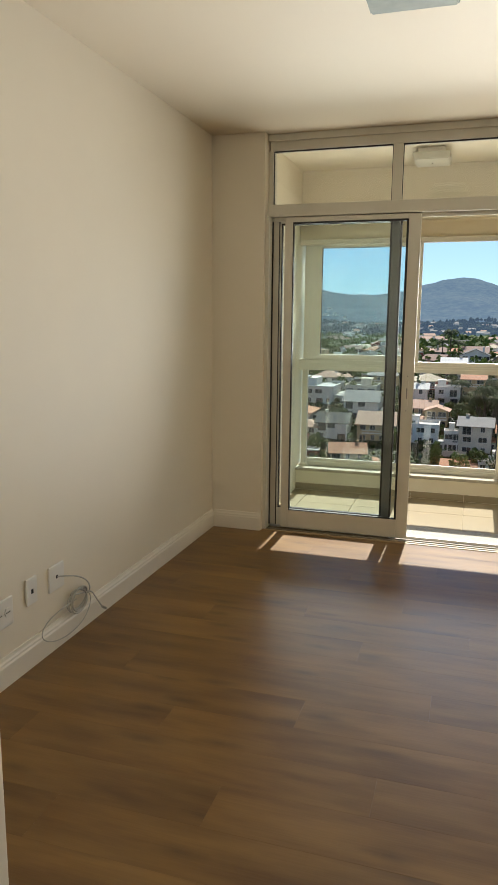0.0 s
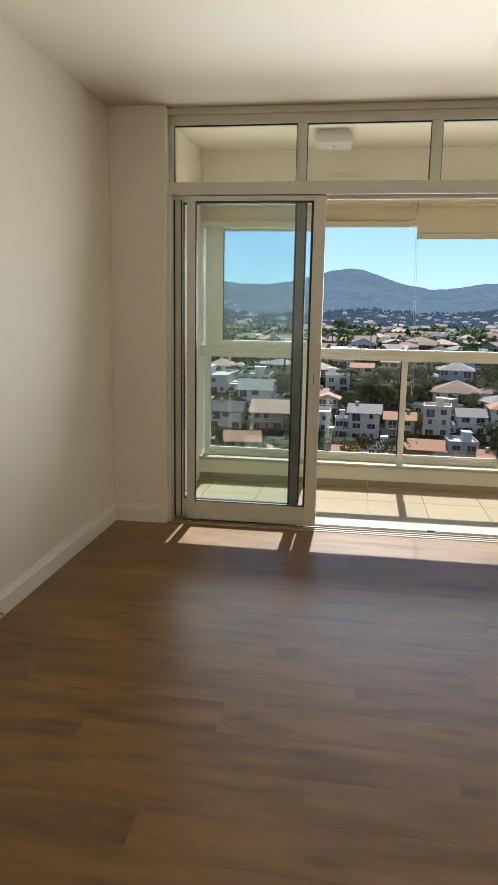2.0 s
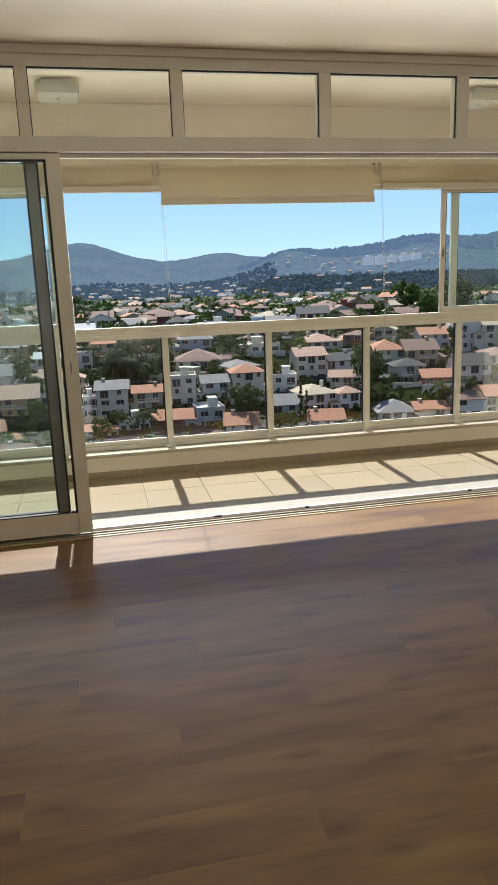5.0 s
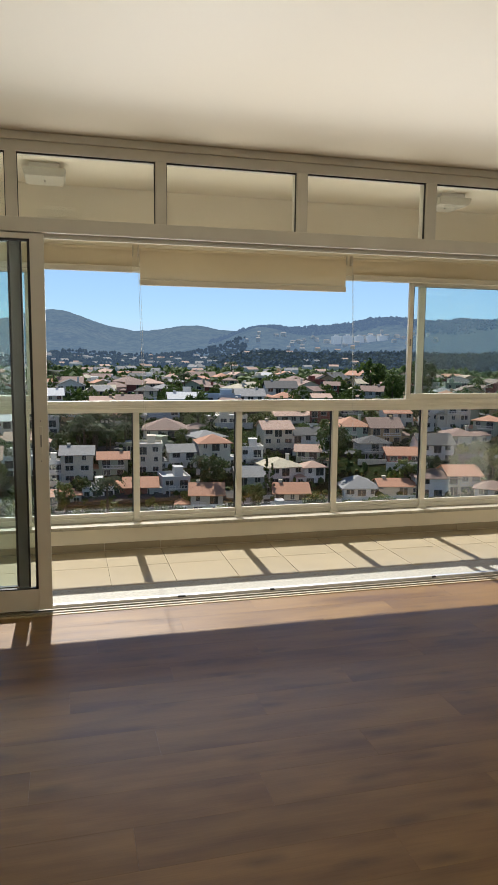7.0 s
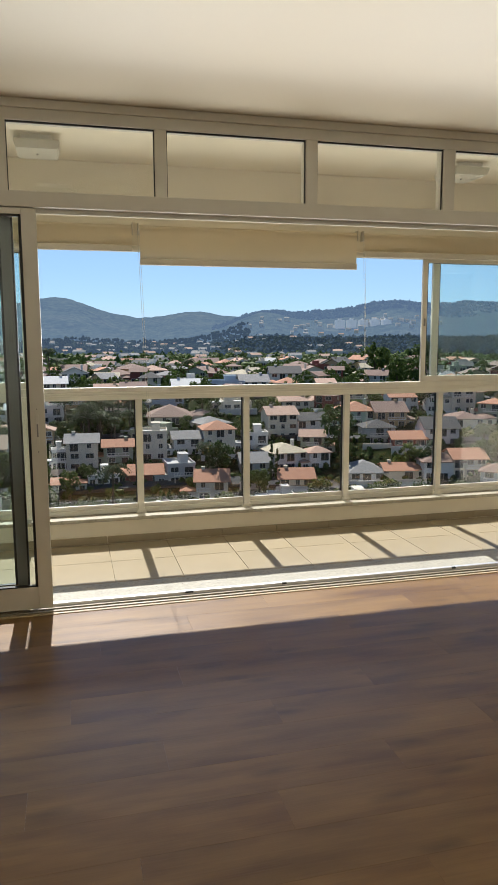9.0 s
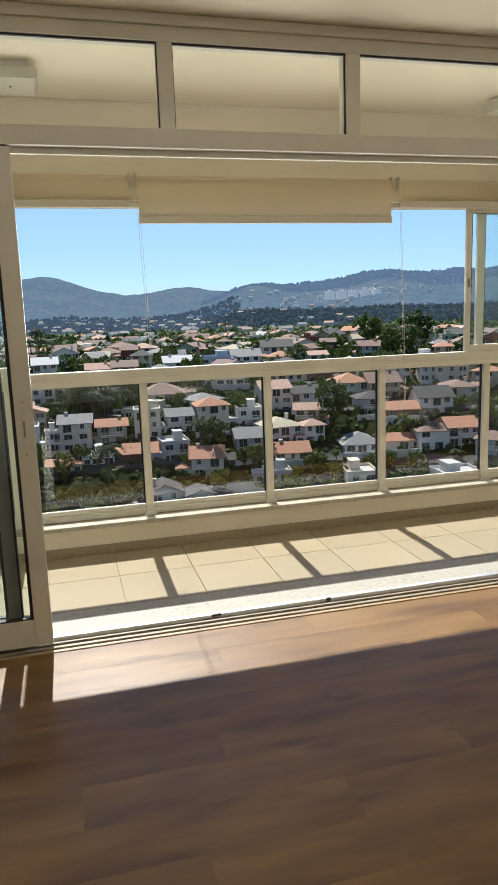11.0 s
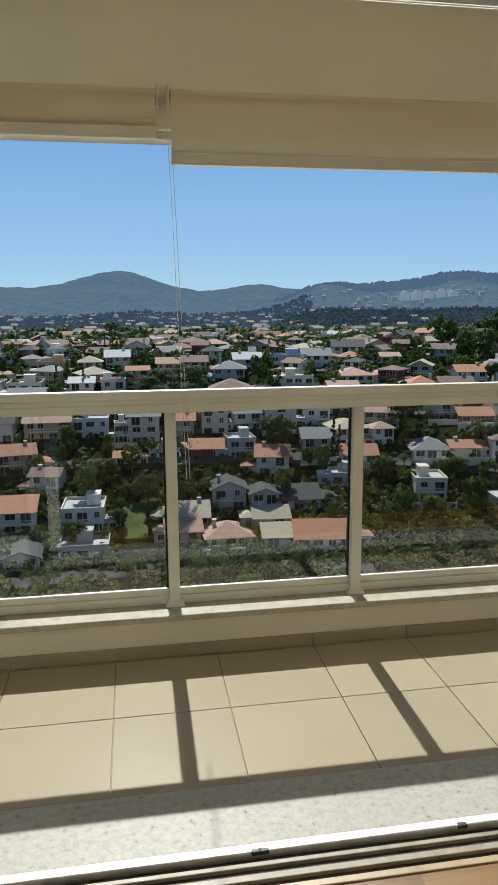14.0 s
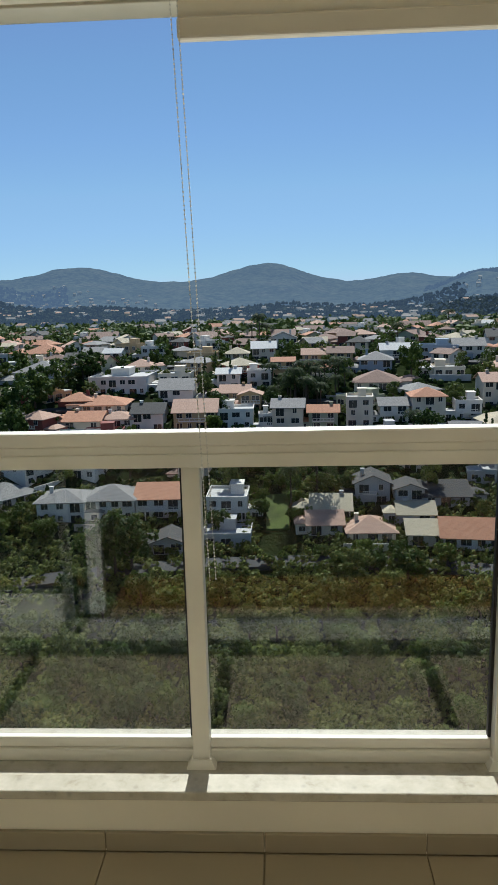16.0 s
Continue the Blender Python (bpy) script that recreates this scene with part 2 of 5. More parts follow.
M_GRANITE = speckled("pale_granite", [(0.30, (0.16, 0.145, 0.115)), (0.38, (0.37, 0.35, 0.30)), (0.54, (0.44, 0.42, 0.36)), (0.75, (0.50, 0.48, 0.42))], 42)
M_SILL = speckled("weathered_cream_stone", [(0.25, (0.27, 0.235, 0.17)), (0.42, (0.42, 0.385, 0.30)), (0.7, (0.52, 0.485, 0.40))], 16)
M_BLIND = plain("beige_blind_fabric", (0.85, 0.77, 0.61), 0.85, var=0.03, scale=3, grain=500, strength=0.12)
M_BLIND_T = M_BLIND.node_tree
thru = M_BLIND_T.nodes.new("ShaderNodeBsdfTranslucent")
thru.inputs[0].default_value = (0.84, 0.75, 0.58, 1)
both = M_BLIND_T.nodes.new("ShaderNodeMixShader")
both.inputs[0].default_value = 0.42
link(M_BLIND_T, M_BLIND_T.nodes["Principled BSDF"].outputs[0], both.inputs[1])
link(M_BLIND_T, thru.outputs[0], both.inputs[2])
link(M_BLIND_T, both.outputs[0], M_BLIND_T.nodes["Material Output"].inputs[0])
M_BLINDBAR = plain("beige_blind_bar", (0.64, 0.585, 0.48), 0.5, var=0.03)
M_BEAD = plain("clear_white_beads", (0.72, 0.70, 0.64), 0.25, var=0.05)
M_GLASS = glass("clear_glass", (0.985, 0.993, 0.99))
M_TINT = glass("greenish_glass", (0.943, 0.983, 0.977), 0.035)
M_PLATE = plain("white_plastic", (0.80, 0.78, 0.73), 0.3, var=0.02)
M_CABLE = plain("grey_white_cable", (0.50, 0.485, 0.44), 0.45, var=0.04)
M_METAL = plain("grey_connector", (0.30, 0.29, 0.27), 0.35, 0.8)
M_FROST = plain("frosted_lamp_glass", (0.56, 0.545, 0.46), 0.28, var=0.04)
M_GREYGLASS = plain("greenish_lamp_glass", (0.20, 0.215, 0.175), 0.6, var=0.15, scale=14)
M_TOWER = plain("tower_render", (0.62, 0.58, 0.48), 0.8, var=0.05, scale=0.4)
M_GROUND = ground_mat()
M_FAR = far_mat("far_mountains_haze", HAZE_GLOW)
# treetops carry the same emitted haze, weaker because they stand nearer
M_HAZE = far_mat("far_treetops_haze", HAZE_GLOW * 0.45)
M_HILLTREES = far_mat("hill_treetops_haze", HAZE_GLOW * 0.2)
M_STREET = plain("asphalt", (0.055, 0.055, 0.055), 0.9, var=0.15, scale=0.4, grain=4)
M_LAWN = plain("mown_lawn", (0.12, 0.155, 0.045), 0.95, var=0.25, scale=0.25, grain=3, strength=0.1, spec=0.1)
M_PANE = plain("dark_window_glass", (0.03, 0.036, 0.042), 0.12, var=0.1)
M_BARK = plain("tree_bark", (0.10, 0.075, 0.05), 0.9, var=0.2, scale=2)
WALLS = {
    "white": plain("white_render", (0.80, 0.75, 0.67), 0.85, var=0.07, scale=0.35, grain=3),
    "cream": plain("cream_render", (0.72, 0.64, 0.50), 0.85, var=0.07, scale=0.35, grain=3),
    "grey": plain("grey_render", (0.50, 0.49, 0.47), 0.85, var=0.08, scale=0.35, grain=3),
    "olive": plain("olive_render", (0.40, 0.42, 0.30), 0.85, var=0.07, scale=0.35, grain=3),
    "red": plain("oxblood_render", (0.25, 0.075, 0.055), 0.85, var=0.08, scale=0.35, grain=3),
    "ochre": plain("ochre_render", (0.55, 0.40, 0.22), 0.85, var=0.08, scale=0.35, grain=3),
    "blue": plain("blue_grey_render", (0.36, 0.43, 0.50), 0.85, var=0.06, scale=0.35, grain=3),
    "green": plain("pale_green_render", (0.45, 0.56, 0.44), 0.85, var=0.06, scale=0.35, grain=3),
}
M_SLAB_GLOW = plain("white_slab_paint_glow", (0.66, 0.65, 0.62), 0.8, var=0.03, scale=0.2, grain=2)
# weak glow added to brighten the shaded tower fronts and haze them
slab_bsdf = M_SLAB_GLOW.node_tree.nodes["Principled BSDF"]
slab_bsdf.inputs["Emission Color"].default_value = (0.50, 0.56, 0.62, 1)
slab_bsdf.inputs["Emission Strength"].default_value = 0.2
# same white paint with less glow, so windows and roof look darker
M_SLAB_DIM = M_SLAB_GLOW.copy()
M_SLAB_DIM.node_tree.nodes["Principled BSDF"].inputs["Emission Strength"].default_value = 0.12
ROOFS = {
    "orange": roof_mat("orange_clay_tiles", (0.45, 0.18, 0.085), (0.62, 0.31, 0.175), (0.34, 0.16, 0.095)),
    "pink": roof_mat("faded_clay_tiles", (0.48, 0.28, 0.19), (0.64, 0.42, 0.30), (0.36, 0.23, 0.17)),
    "brown": roof_mat("brown_clay_tiles", (0.21, 0.12, 0.085), (0.33, 0.21, 0.155), (0.14, 0.09, 0.07)),
    "grey": roof_mat("grey_cement_tiles", (0.22, 0.21, 0.20), (0.36, 0.345, 0.32), (0.15, 0.145, 0.14)),
    "dark": roof_mat("charcoal_tiles", (0.045, 0.043, 0.042), (0.085, 0.08, 0.075), (0.03, 0.03, 0.03)),
    "cream": roof_mat("sandy_tiles", (0.50, 0.42, 0.28), (0.64, 0.55, 0.38), (0.28, 0.25, 0.17)),
    "white": roof_mat("whitewashed_roof", (0.62, 0.61, 0.58), (0.75, 0.74, 0.70), (0.45, 0.44, 0.41)),
}
LEAF = [leaf_mat("leaf_deep", (0.03, 0.06, 0.016), (0.10, 0.15, 0.04)), leaf_mat("leaf_mid", (0.05, 0.095, 0.018), (0.16, 0.22, 0.05)),
        leaf_mat("leaf_olive", (0.065, 0.10, 0.03), (0.22, 0.26, 0.08)), leaf_mat("leaf_lime", (0.06, 0.09, 0.015), (0.19, 0.21, 0.05))]
M_PALM = leaf_mat("palm_frond", (0.025, 0.05, 0.018), (0.08, 0.11, 0.04))

# ---- building helpers ----


def add_box(bm, x0, x1, y0, y1, z0, z1):
    return bmesh.ops.create_cube(bm, size=1, matrix=Matrix.Translation(((x0 + x1) / 2, (y0 + y1) / 2, (z0 + z1) / 2)) @ Matrix.Diagonal((abs(x1 - x0), abs(y1 - y0), abs(z1 - z0), 1)))["verts"]


def block(*sizes, bevel=0.0):
    """A bmesh of boxes, each (x0, x1, y0, y1, z0, z1), with eased edges."""
    bm = bmesh.new()
    for s in sizes:
        add_box(bm, *s)
    if bevel:
        bmesh.ops.bevel(bm, geom=bm.edges[:], offset=bevel, segments=2, affect="EDGES", profile=0.5)
    return bm


def mesh_of(name, bm, material):
    me = bpy.data.meshes.new(name)
    bm.to_mesh(me)
    bm.free()
    me.materials.append(material)
    return me


def thing(name, x, y, z, label, category, group="", kind=""):
    ob = new(name)
    ob.empty_display_size = 0.1
    ob.location = (x, y, z)
    return tagged(ob, label, category, group, kind)


def part(name, bm, material, parent, label="", local=False):
    me = bm if isinstance(bm, bpy.types.Mesh) else mesh_of(name, bm, material)
    ob = new(name, me)
    ob.parent = parent
    if not local and parent.parent is None:
        ob.matrix_parent_inverse = parent.matrix_basis.inverted()
    return tagged(ob, label)


def setting(name, bm, material, label, category):
    return tagged(new(name, mesh_of(name, bm, material)), label, category, kind="structure")


def extrude_profile(bm, pts, start, end):
    """A moulding: the closed profile pts (out, up) carried from start to end; out points to the left of the run."""
    a, b = Vector(start), Vector(end)
    run = (b - a).normalized()
    out = Vector((-run.y, run.x, 0))
    rings = [[bm.verts.new(p + out * o + Vector((0, 0, u))) for o, u in pts] for p in (a, b)]
    n = len(pts)
    for i in range(n):
        bm.faces.new((rings[0][i], rings[0][(i + 1) % n], rings[1][(i + 1) % n], rings[1][i]))
    bm.faces.new(rings[0][::-1])
    bm.faces.new(rings[1])
    bmesh.ops.recalc_face_normals(bm, faces=bm.faces[:])


def tube(name, pts, radius, material, parent, label=""):
    cu = bpy.data.curves.new(name, "CURVE")
    cu.dimensions, cu.bevel_depth, cu.bevel_resolution, cu.resolution_u = "3D", radius, 2, 4
    sp = cu.splines.new("NURBS")
    sp.points.add(len(pts) - 1)
    for p, c in zip(sp.points, pts):
        p.co = (*c, 1)
    sp.use_endpoint_u, sp.order_u = True, 3
    tmp = bpy.data.objects.new("tmp", cu)
    me = bpy.data.meshes.new_from_object(tmp)
    bpy.data.objects.remove(tmp)
    me.name = name
    me.materials.clear()
    me.materials.append(material)
    return part(name, me, material, parent, label)


# ---- the room ----
CEIL, FACE = 2.70, -0.145           # ceiling height; room face of the front wall
RIGHT, BACK = 5.95, -7.2
JAMB_L, JAMB_R = 0.372, 5.52
setting("floor", block((-0.15, RIGHT + 0.15, BACK - 0.15, -0.125, -0.35, -0.012)), M_SUB, "oak laminate floor laid parallel to the glazed front", "floor")
setting("wall_left", block((-0.15, 0, BACK, 0.0, -0.012, CEIL)), M_WALL, "plain cream painted plaster wall with white baseboard", "wall")
setting("wall_right", block((RIGHT, RIGHT + 0.15, BACK, 0.0, -0.012, CEIL)), M_WALL, "plain cream painted plaster side wall", "wall")
setting("wall_back", block((-0.15, RIGHT + 0.15, BACK - 0.15, BACK, -0.012, CEIL)), M_WALL, "plain cream painted plaster back wall", "wall")
setting("wall_front_left", block((0, JAMB_L, FACE, 0.05, -0.012, CEIL), bevel=0.004), M_WALL, "narrow cream painted wall beside the glazed front", "wall")
setting("wall_front_right", block((JAMB_R, RIGHT, FACE, 0.05, -0.012, CEIL), bevel=0.004), M_WALL, "narrow cream painted wall beside the glazed front", "wall")
setting("wall_partition", block((0.0, 1.018, -4.03, -3.905, -0.012, CEIL), bevel=0.004), M_WALL, "end of a cream painted partition wall", "wall")
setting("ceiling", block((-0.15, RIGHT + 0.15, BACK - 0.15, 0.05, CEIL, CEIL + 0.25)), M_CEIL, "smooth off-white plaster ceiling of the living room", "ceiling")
PROFILE = [(0, 0), (-0.016, 0), (-0.016, 0.088), (-0.012, 0.096), (-0.012, 0.104), (-0.008, 0.112), (-0.006, 0.126), (0, 0.126)]
for nm, a, b in (("baseboard_left", (0.0, FACE, 0.0), (0.0, -3.905, 0.0)), ("baseboard_front", (JAMB_L - 0.004, FACE, 0.0), (0.017, FACE, 0.0)),
                 ("baseboard_hall", (0.0, -4.03, 0.0), (0.0, BACK, 0.0))):
    bm = bmesh.new()
    extrude_profile(bm, [(-o, u) for o, u in PROFILE], a, b)
    setting(nm, bm, M_BASE, "white moulded wooden baseboard along the wall", "baseboard")

# ---- glazed front: transom lights over a sliding door ----
GLASS_Z0, GLASS_Z1, HEAD = 2.257, 2.591, 2.160
PANES = [(0.406, 1.194), (1.256, 2.008), (2.072, 2.855), (2.923, 3.710), (3.786, 4.580), (4.645, 5.47)]
front = thing("window_1", 2.95, -0.04, 2.13, "beige aluminium transom window with six fixed panes", "transom window", kind="structure")
part("head_frame", block((JAMB_L, JAMB_R, -0.075, 0.03, 2.655, 2.699), bevel=0.003), M_FRAME, front)
part("head_frame", block((JAMB_L + 0.01, JAMB_R - 0.01, -0.058, 0.03, GLASS_Z1 + 0.006, 2.656), bevel=0.003), M_FRAME, front)
part("transom_rail", block((JAMB_L, JAMB_R, -0.075, 0.03, HEAD + 0.012, GLASS_Z0 - 0.006), bevel=0.003), M_FRAME, front)
part("track_lip", block((JAMB_L + 0.03, JAMB_R, -0.034, -0.028, 2.146, HEAD + 0.013), (JAMB_L + 0.03, JAMB_R, -0.022, -0.017, 2.146, HEAD + 0.013)), M_FRAME, front, "parallel lips of the upper sliding track")
edges = [JAMB_L] + [v for p in PANES for v in p] + [JAMB_R]
for a, b in zip(edges[::2], edges[1::2]):
    part("mullion", block((a, b, -0.058, 0.03, GLASS_Z0 - 0.007, GLASS_Z1 + 0.007), bevel=0.003), M_FRAME, front)
for a, b in PANES:
    z0, z1 = GLASS_Z0 - 0.006, GLASS_Z1 + 0.006
    part("pane", block((a - 0.004, b + 0.004, -0.034, -0.028, z0, z1)), M_GLASS, front).visible_shadow = False
    part("gasket", block((a, b, -0.046, -0.0345, z1 - 0.008, z1 + 0.001), (a, b, -0.046, -0.0345, z0, z0 + 0.003), (a, a + 0.004, -0.046, -0.0345, z0, z1), (b - 0.005, b, -0.046, -0.0345, z0, z1)), M_DARK, front)
jamb = thing("trim", JAMB_L, -0.05, 0.0, "beige aluminium jambs of the sliding door frame", "door frame", kind="structure")
part("jamb", block((JAMB_L, JAMB_L + 0.024, -0.115, 0.05, 0.0, HEAD + 0.013), bevel=0.002), M_FRAME, jamb)
part("jamb", block((JAMB_R - 0.022, JAMB_R, -0.115, 0.05, 0.0, HEAD + 0.013), bevel=0.002), M_FRAME, jamb)


def sliding_leaf(name, x0, x1, y, stile, label):
    """A glazed leaf: two stiles, top and bottom rail, pane, black gasket, lock."""
    leaf = thing(name, (x0 + x1) / 2, y, 0.018, label, "sliding door", "leaves of the sliding door", "structure")
    t = 0.017
    part("stile", block((x0, x0 + stile[0], y - t, y + t, 0.018, 2.165), bevel=0.003), M_FRAME, leaf)
    part("stile", block((x1 - stile[1], x1, y - t, y + t, 0.018, 2.165), bevel=0.003), M_FRAME, leaf)
    part("top_rail", block((x0 + stile[0], x1 - stile[1], y - t + 0.001, y + t - 0.001, 2.135, 2.165), bevel=0.002), M_FRAME, leaf)
    part("bottom_rail", block((x0 + stile[0], x1 - stile[1], y - t + 0.001, y + t - 0.001, 0.018, 0.145), bevel=0.002), M_FRAME, leaf)
    a, b, z0, z1 = x0 + stile[0], x1 - stile[1], 0.145, 2.135
    part("pane", block((a, b, y - 0.003, y + 0.003, z0, z1)), M_TINT, leaf).visible_shadow = False
    part("gasket", block((a, b, y - 0.013, y + 0.013, z1 - 0.012, z1), (a, b, y - 0.013, y + 0.013, z0, z0 + 0.007), (a, a + 0.006, y - 0.013, y + 0.013, z0, z1), (b - 0.014, b, y - 0.013, y + 0.013, z0, z1)), M_DARK, leaf)
    return leaf


leaf = sliding_leaf("door_1", 0.495, 1.388, -0.054, (0.055, 0.076), "open beige aluminium sliding glass door leaf stacked aside")
lock = part("lock_plate", block((1.338, 1.356, -0.075, -0.0705, 0.93, 1.10), bevel=0.002), M_FRAME, leaf, "slim recessed lock plate")
part("finger_pull", block((1.343, 1.351, -0.0765, -0.0745, 0.98, 1.05), bevel=0.0008), M_METAL, lock, "small grey finger pull")
for z in (0.90, 1.13):
    bm = bmesh.new()
    bmesh.ops.create_uvsphere(bm, u_segments=8, v_segments=5, radius=0.004, matrix=Matrix.Translation((1.347, -0.0715, z)))
    part("screw", bm, M_METAL, leaf)
second = sliding_leaf("door_2", 0.400, 1.256, -0.002, (0.058, 0.052), "beige aluminium sliding glass door leaf behind the first")
part("brush_seal", block((0.443, 0.449, -0.026, -0.0185, 0.02, 2.15)), M_DARK, second, "dark brush seal")
part("brush_seal", block((0.3965, 0.4025, -0.034, -0.0185, 0.02, 2.15)), M_DARK, second, "dark brush seal")
part("interlock", block((1.203, 1.2565, -0.0215, -0.0195, 0.02, 2.16), bevel=0.0006), M_INTERLOCK, second, "dark grey interlock profile")
part("edge_cover", block((1.256, 1.266, -0.018, 0.014, 0.02, 2.14), bevel=0.001), M_DARK, second, "dark brush seal on the meeting edge")

# threshold: bare aluminium tracks, dark grooves, beige trim
sill = thing("threshold", 2.95, -0.05, -0.03, "aluminium sliding track with dark grooves in the doorway", "threshold", kind="structure")
part("track_bed", block((JAMB_L, JAMB_R, -0.125, 0.03, -0.35, -0.010)), M_GROOVE, sill, "dark brown groove bed")
for y, half in ((-0.072, 0.011), (-0.028, 0.008)):
    part("track_rib", block((JAMB_L + 0.024, JAMB_R - 0.024, y - half, y + half, -0.011, 0.002), bevel=0.002), M_RIB, sill)
part("outer_rail", block((JAMB_L + 0.022, JAMB_R - 0.022, 0.000, 0.032, -0.011, 0.016), bevel=0.004), M_ALU, sill, "bright bare aluminium rail")
part("inner_trim", block((JAMB_L, JAMB_R, -0.131, -0.108, -0.011, 0.005), bevel=0.003), M_TRIM, sill, "beige floor trim against the laminate")
for x in (2.14, 2.16, 2.74, 3.9):
    part("roller_stop", block((x, x + 0.03, -0.004, 0.012, 0.006, 0.017), bevel=0.003), M_DARK, sill, "small black roller stop")

# ---- balcony ----
BX0, BX1, BFACE, BCEIL = 0.30, 6.05, 1.185, 2.72
setting("balcony_slab", block((BX0 - 0.12, BX1 + 0.12, 0.03, 1.46, -0.35, -0.008)), M_GROUT, "tan grout bed under the cream balcony tiles", "balcony floor")
setting("wall_balcony_left", block((BX0 - 0.12, BX0, 0.05, 1.40, -0.008, BCEIL)), M_BALC, "cream painted end wall of the balcony", "wall")
setting("wall_balcony_right", block((BX1, BX1 + 0.12, 0.05, 1.40, -0.008, BCEIL)), M_BALC, "cream painted end wall of the balcony", "wall")
setting("wall_parapet", block((BX0, BX1, BFACE + 0.012, 1.42, -0.008, 0.172)), M_BALC, "low cream painted parapet under the railing", "parapet")
setting("wall_beam", block((BX0, BX1, 1.225, 1.40, 2.16, BCEIL), bevel=0.006), M_BALC, "cream painted beam above the balcony opening", "beam")
setting("ceiling_balcony", block((BX0 - 0.12, BX1 + 0.12, 0.05, 1.46, BCEIL, BCEIL + 0.23)), M_BALC, "cream painted balcony ceiling", "ceiling")
setting("doorway_sill", block((BX0, BX1, 0.0325, 0.305, -0.008, 0.003), bevel=0.002), M_GRANITE, "pale speckled granite sill before the door track", "granite sill")
setting("parapet_cap", block((BX0, BX1, 1.163, 1.45, 0.173, 0.2), bevel=0.004), M_SILL, "weathered cream stone cap on the parapet", "stone cap")
skirt = thing("baseboard_balcony", 3.0, BFACE, 0.0, "cream porcelain tile skirting along the parapet", "baseboard", kind="structure")

# railing with glass infill
POSTS = [0.347, 1.195, 2.013, 2.838, 3.668, 4.495, 5.325, 6.015]
RY = 1.295
rail = thing("balcony_railing", 3.1, RY, 0.2, "cream aluminium balcony railing with clear glass panels", "railing")
part("top_rail", block((BX0, BX1, RY - 0.06, RY + 0.01, 1.062, 1.097), bevel=0.003), M_RAIL, rail)
part("top_rail", block((BX0, BX1, RY - 0.055, RY + 0.01, 1.0965, 1.118), bevel=0.003), M_RAIL, rail)
part("top_rail", block((BX0, BX1, RY - 0.06, RY - 0.008, 1.1175, 1.155), bevel=0.006), M_RAIL, rail)
for i, x in enumerate(POSTS):
    p = part("post", block((x - 0.024, x + 0.024, RY - 0.024, RY + 0.024, 0.2, 1.063), bevel=0.003), M_RAIL, rail)
    bm = bmesh.new()
    bmesh.ops.create_cone(bm, segments=4, radius1=0.058, radius2=0.040, depth=0.022, cap_ends=True, matrix=Matrix.Translation((x, RY, 0.2112)) @ Matrix.Rotation(radians(45), 4, "Z"))
    part("base_plate", bm, M_RAIL, p, "flared base plate with sealant")
for a, b in zip(POSTS, POSTS[1:]):
    x0, x1 = a + 0.0245, b - 0.0245
    part("bottom_rail", block((x0, x1, RY - 0.006, RY + 0.036, 0.2005, 0.238), (x0, x1, RY + 0.004, RY + 0.022, 0.2385, 0.270), bevel=0.003), M_RAIL, rail)
    part("glass_panel", block((x0 + 0.002, x1 - 0.002, RY + 0.014, RY + 0.022, 0.268, 1.064)), M_GLASS, rail, "clear slightly dirty glass panel").visible_shadow = False
    part("edge_bead", block((x1 - 0.008, x1, RY + 0.008, RY + 0.026, 0.272, 1.062)), M_DARK, rail)
setting("window_head", block((BX0, BX1, RY - 0.05, RY + 0.04, 2.130, 2.16), bevel=0.003), M_RAIL, "cream aluminium head track of the balcony windows", "window track")


def sash(x0, x1, y, stile, label):
    """An upper sliding window of the balcony, standing on the railing."""
    w = thing("sliding_window", (x0 + x1) / 2, y, 1.155, label, "window", "upper windows of the balcony")
    z0, z1, t = 1.1555, 2.1295, 0.013
    part("stile", block((x0, x0 + stile[0], y - t, y + t, z0, z1), bevel=0.003), M_RAIL, w)
    part("stile", block((x1 - stile[1], x1, y - t, y + t, z0, z1), bevel=0.003), M_RAIL, w)
    part("rail", block((x0 + stile[0], x1 - stile[1], y - t + 0.001, y + t - 0.001, z0, z0 + 0.045), bevel=0.002), M_RAIL, w)
    part("rail", block((x0 + stile[0], x1 - stile[1], y - t + 0.001, y + t - 0.001, z1 - 0.033, z1), bevel=0.002), M_RAIL, w)
    part("pane", block((x0 + stile[0], x1 - stile[1], y - 0.003, y + 0.003, z0 + 0.045, z1 - 0.033)), M_TINT, w).visible_shadow = False
    part("gasket", block((x0 + stile[0], x0 + stile[0] + 0.005, y - 0.010, y + 0.010, z0 + 0.045, z1 - 0.033), (x0 + stile[0], x1 - stile[1], y - 0.010, y + 0.010, z1 - 0.0337, z1 - 0.033)), M_DARK, w)
    return w


sash(0.388, 1.318, RY - 0.038, (0.094, 0.036), "cream framed sliding window pushed to the end wall")
sash(0.328, 1.262, RY - 0.006, (0.058, 0.05), "cream framed sliding window stacked behind another")
w = sash(4.29, 5.36, RY - 0.038, (0.04, 0.05), "cream framed sliding window pushed aside on the railing")
part("latch", block((4.303, 4.317, RY - 0.059, RY - 0.0515, 1.60, 1.66), bevel=0.002), M_METAL, w, "small grey latch")
sash(4.395, 5.46, RY - 0.006, (0.06, 0.05), "cream framed sliding window stacked behind another")


